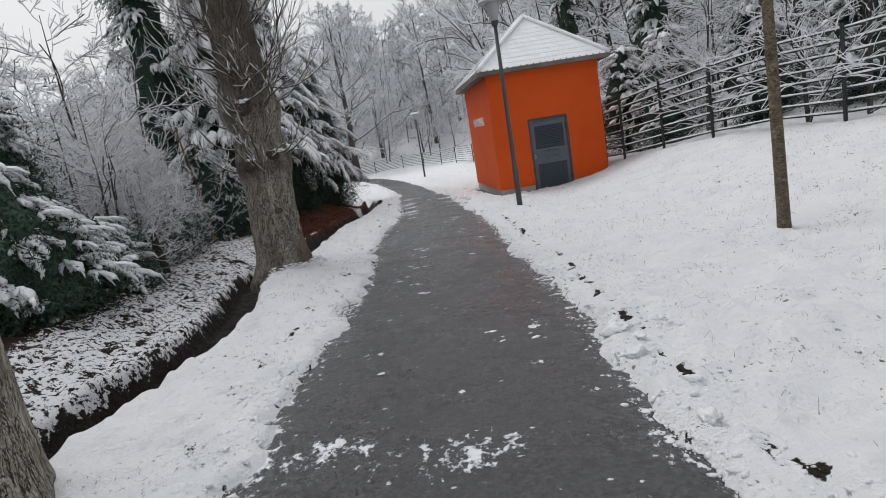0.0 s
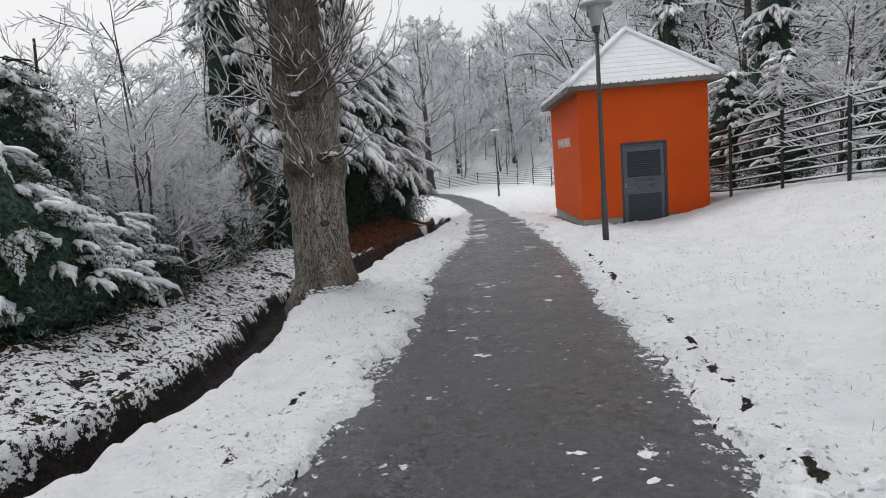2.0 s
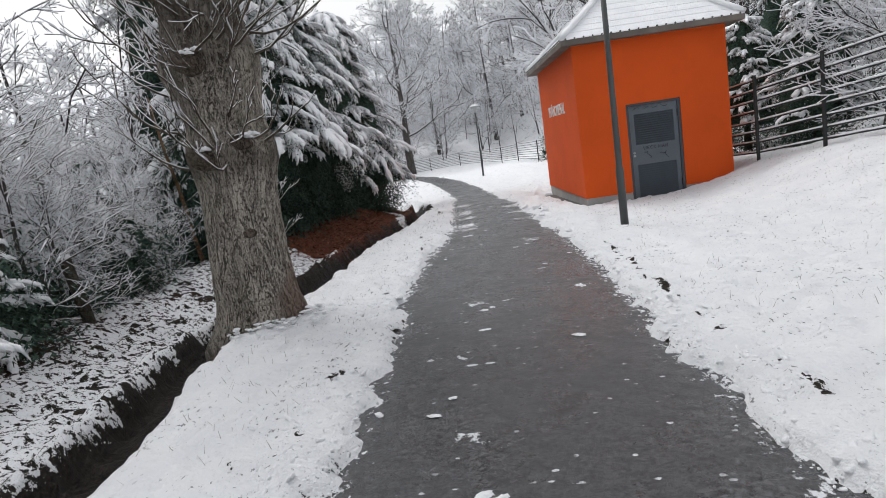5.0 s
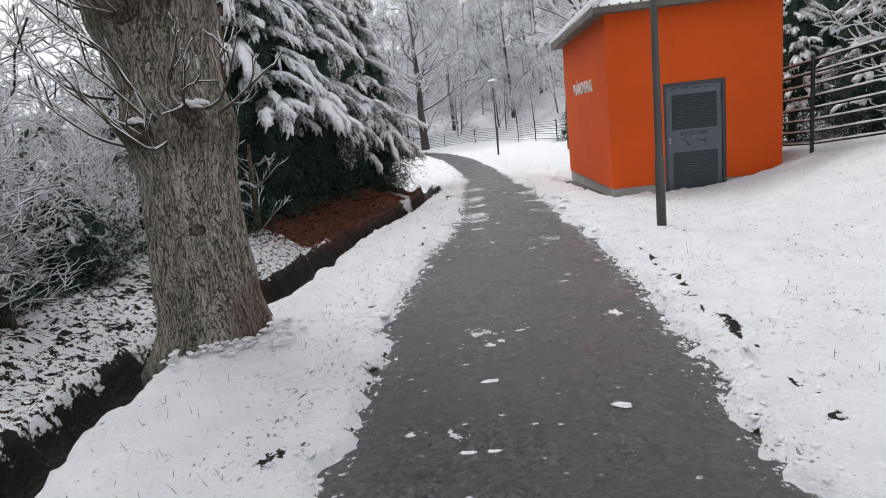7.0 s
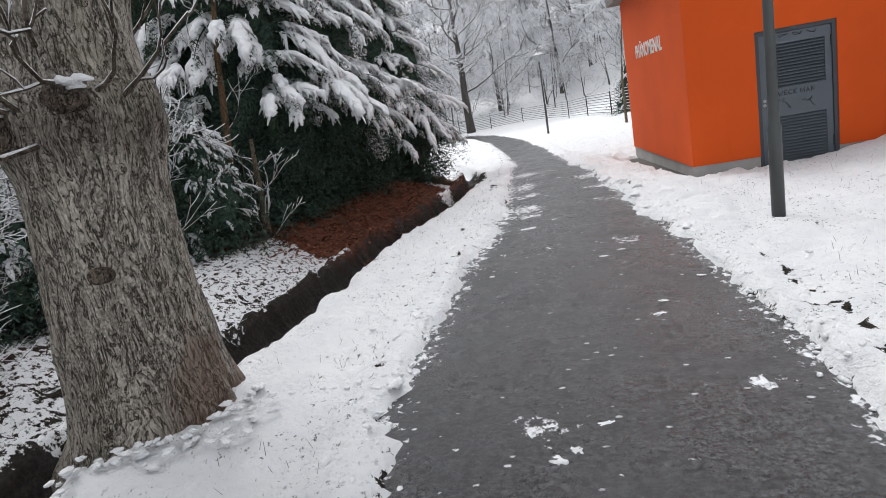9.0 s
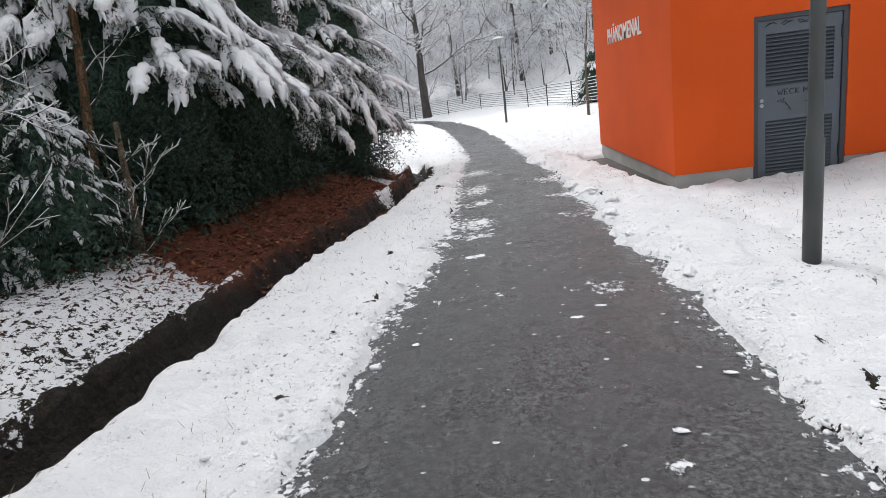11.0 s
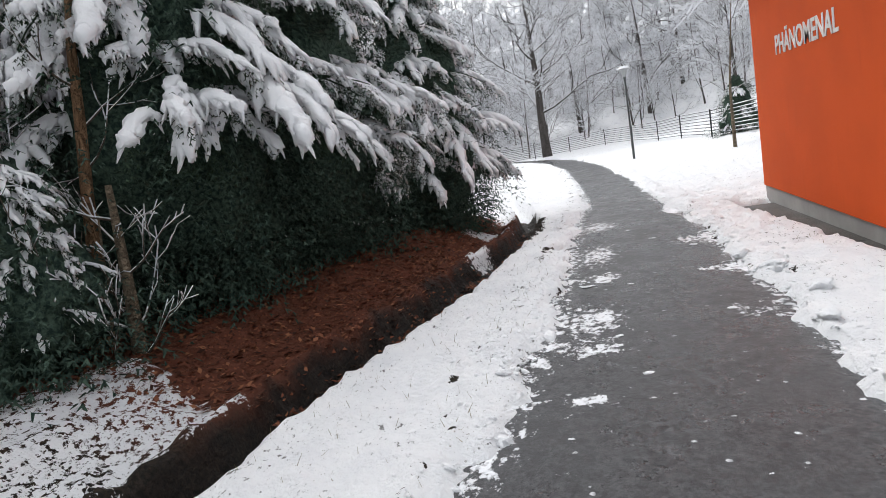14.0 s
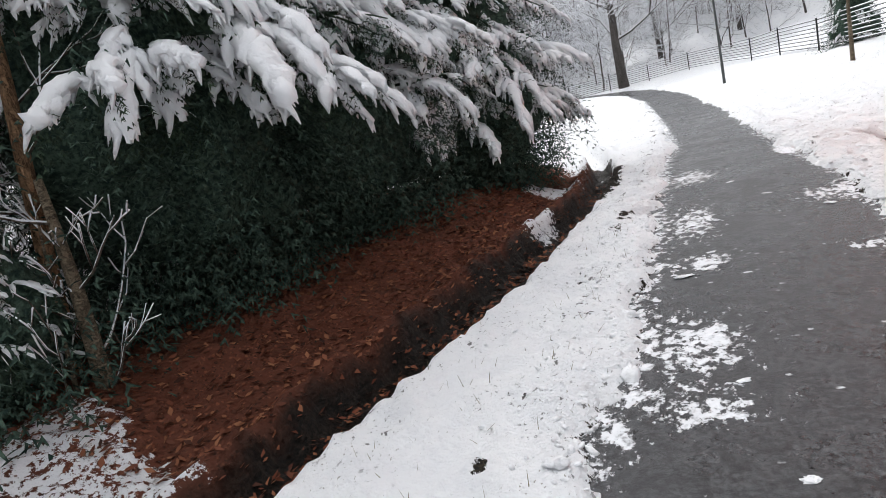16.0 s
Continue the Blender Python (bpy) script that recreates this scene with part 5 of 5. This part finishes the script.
# ---- snow clods, grass and leaves ----
def clod_mesh(seed):
    bm = bmesh.new()
    bmesh.ops.create_icosphere(bm, subdivisions=3, radius=1.0)
    for v in bm.verts:
        v.co *= 1 + 0.5 * noise.noise(v.co * 1.3 + Vector((seed, 0, 0))) + 0.45 * noise.noise(v.co * 2.7 + Vector((seed, 5, 0))) + 0.3 * noise.noise(v.co * 6.0 + Vector((seed, 9, 0)))
        v.co.z = v.co.z * 0.6
    me = bpy.data.meshes.new("clod")
    bm.to_mesh(me)
    bm.free()
    for p in me.polygons:
        p.use_smooth = True
    return me


def small_clods():
    """Countless crumbs of snow along both edges of the path."""
    r = random.Random(31)
    base = bmesh.new()
    bmesh.ops.create_icosphere(base, subdivisions=1, radius=1.0)
    co, fs = np.array([tuple(v.co) for v in base.verts]), [tuple(v.index for v in f.verts) for f in base.faces]
    base.free()
    kinds = [(co * (1 + np.random.RandomState(k).uniform(-0.4, 0.4, (len(co), 1))), fs) for k in range(5)]
    pile = Pile()
    for i in range(5200):
        y = -3.5 + 24 * r.random() ** 1.2
        left = r.random() < 0.55
        off = abs(r.gauss(0, 0.26)) if r.random() < 0.975 else -0.12 * r.random()
        x = float(path_left(y)) - off if left else float(path_right(y)) + off
        s = 0.005 + 0.017 * r.random() ** 3
        z = max(ground_at(x, y), float(path_height(y)) + 0.004)
        pile.lay(kinds[i % 5], pose(x, y, z - s * 0.1, r.uniform(-25, 25), r.uniform(-25, 25), r.uniform(0, 360)) @ Matrix.Diagonal((s * r.uniform(0.8, 2.2), s * r.uniform(0.7, 1.2), s * 0.75, 1)))
    ob = new("snow_crumbs", pile.mesh("snow_crumbs", MAT["snow"]))
    return tagged(ob, "small crumbs of snow along the path's edges", "snow", kind="stuff")


small_clods()
CLODS = [clod_mesh(i * 7.3) for i in range(4)]
for me in CLODS:
    me.materials.append(MAT["snow"])
lumps = [(1.42, -1.13, 0.11), (1.40, -1.57, 0.09), (1.36, -2.5, 0.09), (1.76, -1.03, 0.08), (1.5, -1.35, 0.07), (1.5, -2.1, 0.07), (0.28, -1.55, 0.045), (-0.55, 5.3, 0.06), (-0.62, 5.05, 0.05), (0.33, 4.45, 0.06), (0.40, 4.53, 0.055), (-0.5, 5.6, 0.05),
         (-0.75, 4.6, 0.05), (-0.3, 7.3, 0.05), (-0.1, 9.0, 0.07), (-0.2, 9.7, 0.06), (0.0, 10.5, 0.08), (-0.05, 11.3, 0.06), (1.75, 10.3, 0.10), (1.9, 10.9, 0.10), (1.8, 11.7, 0.12), (1.7, 12.4, 0.09), (1.75, 9.4, 0.08), (1.85, 8.2, 0.07)]
r = random.Random(3)
for i, (x, y, s) in enumerate(lumps):
    z = max(ground_at(x, y), float(path_height(y)))
    ob = new("snow_lump", CLODS[i % 4])
    ob.matrix_basis = pose(x, y, z + s * 0.08, r.uniform(-20, 20), r.uniform(-20, 20), r.uniform(0, 360)) @ Matrix.Diagonal((s * 0.85, s * 0.6, s * 0.7, 1))
    tagged(ob, "rough lump of snow pushed aside at the path's edge", "snow lump", "snow lumps along the path")
for i in range(34):
    y = r.uniform(-1.5, 15)
    u = r.uniform(0.12, 0.92)
    x = float(path_left(y)) * (1 - u) + float(path_right(y)) * u
    s = r.uniform(0.016, 0.036)
    ob = new("snow_lump", CLODS[i % 4])
    ob.matrix_basis = pose(x, y, float(path_height(y)) + 0.018, 0, 0, r.uniform(-30, 30)) @ Matrix.Diagonal((s * r.uniform(1.0, 1.9), s * 0.7, s * 0.3, 1))
    tagged(ob, "small flat scrap of snow on the asphalt", "snow lump", "snow scraps on the path")


def grass_tips():
    r = random.Random(41)
    s = Soup()
    for i in range(2600):
        y = -3 + 17 * r.random()
        if r.random() < 0.75:
            x = float(path_right(y)) + 0.5 + 5.5 * r.random()
            if x > 2.6 and 11.8 < y < 17.6:
                continue
        else:
            x = float(path_left(y)) - 0.15 - 1.3 * r.random()
            if x < float(ditch_right(y)) + 0.05:
                continue
        if float(fbm(x * 0.9, y * 0.9, 2, 81)) < 0.47:
            continue
        p = Vector((x, y, ground_at(x, y) - 0.01))
        h = r.uniform(0.03, 0.085)
        lean = Vector((r.gauss(0, 0.5), r.gauss(0, 0.5), 1)).normalized() * h
        w = Vector((r.uniform(-1, 1), r.uniform(-1, 1), 0)).normalized() * 0.0022
        b = len(s.v)
        s.v += [p - w, p + w, p + lean + w * 0.3, p + lean - w * 0.3]
        s.f.append((b, b + 1, b + 2, b + 3))
    return tagged(new("grass_tips", s.mesh("grass_tips", MAT["grass"], False)), "dry grass tips poking through the snow", "grass", kind="stuff")


def fallen_leaves():
    r = random.Random(43)
    s = Soup()
    for i in range(9000):
        y = r.uniform(9.7, 18)
        lo, hi = float(hedge_foot(y)) - 0.9, float(ditch_left(y)) + 0.1
        x = r.uniform(lo, hi) if i % 9 else hi + 0.3 * r.random()
        if float(snow_tongue(x, y)) > 0.45:
            continue
        p = Vector((x, y, ground_at(x, y) + r.uniform(0.002, 0.02)))
        a, ln = r.uniform(0, 6.3), r.uniform(0.018, 0.045)
        d = Vector((math.cos(a), math.sin(a), r.uniform(-0.5, 0.5))) * ln
        w = Vector((-math.sin(a), math.cos(a), r.uniform(-0.6, 0.6))) * ln * 0.45
        b = len(s.v)
        s.v += [p - d, p + w, p + d, p - w]
        s.f.append((b, b + 1, b + 2, b + 3))
    ob = new("leaf_litter", s.mesh("leaf_litter", MAT["leaf"], False))
    return tagged(ob, "reddish-brown fallen leaves under the cypresses", "leaves", kind="stuff")


grass_tips()
fallen_leaves()


# snow clumps caught at the foot of the old tree
for i in range(64):
    a, k = r.uniform(-1.9, 0.3), 0.56 + 0.3 * r.random() ** 2.5
    x, y = -2.03 + k * math.cos(a), 5.32 + k * math.sin(a)
    s = r.uniform(0.015, 0.042)
    ob = new("snow_lump", CLODS[i % 4])
    ob.matrix_basis = pose(x, y, ground_at(x, y) + 0.02 + 0.05 * r.random(), 0, 0, r.uniform(0, 360)) @ Matrix.Diagonal((s, s * 0.7, s * 0.6, 1))
    tagged(ob, "small clump of snow at the foot of the old tree", "snow lump", "snow clumps at the old tree")
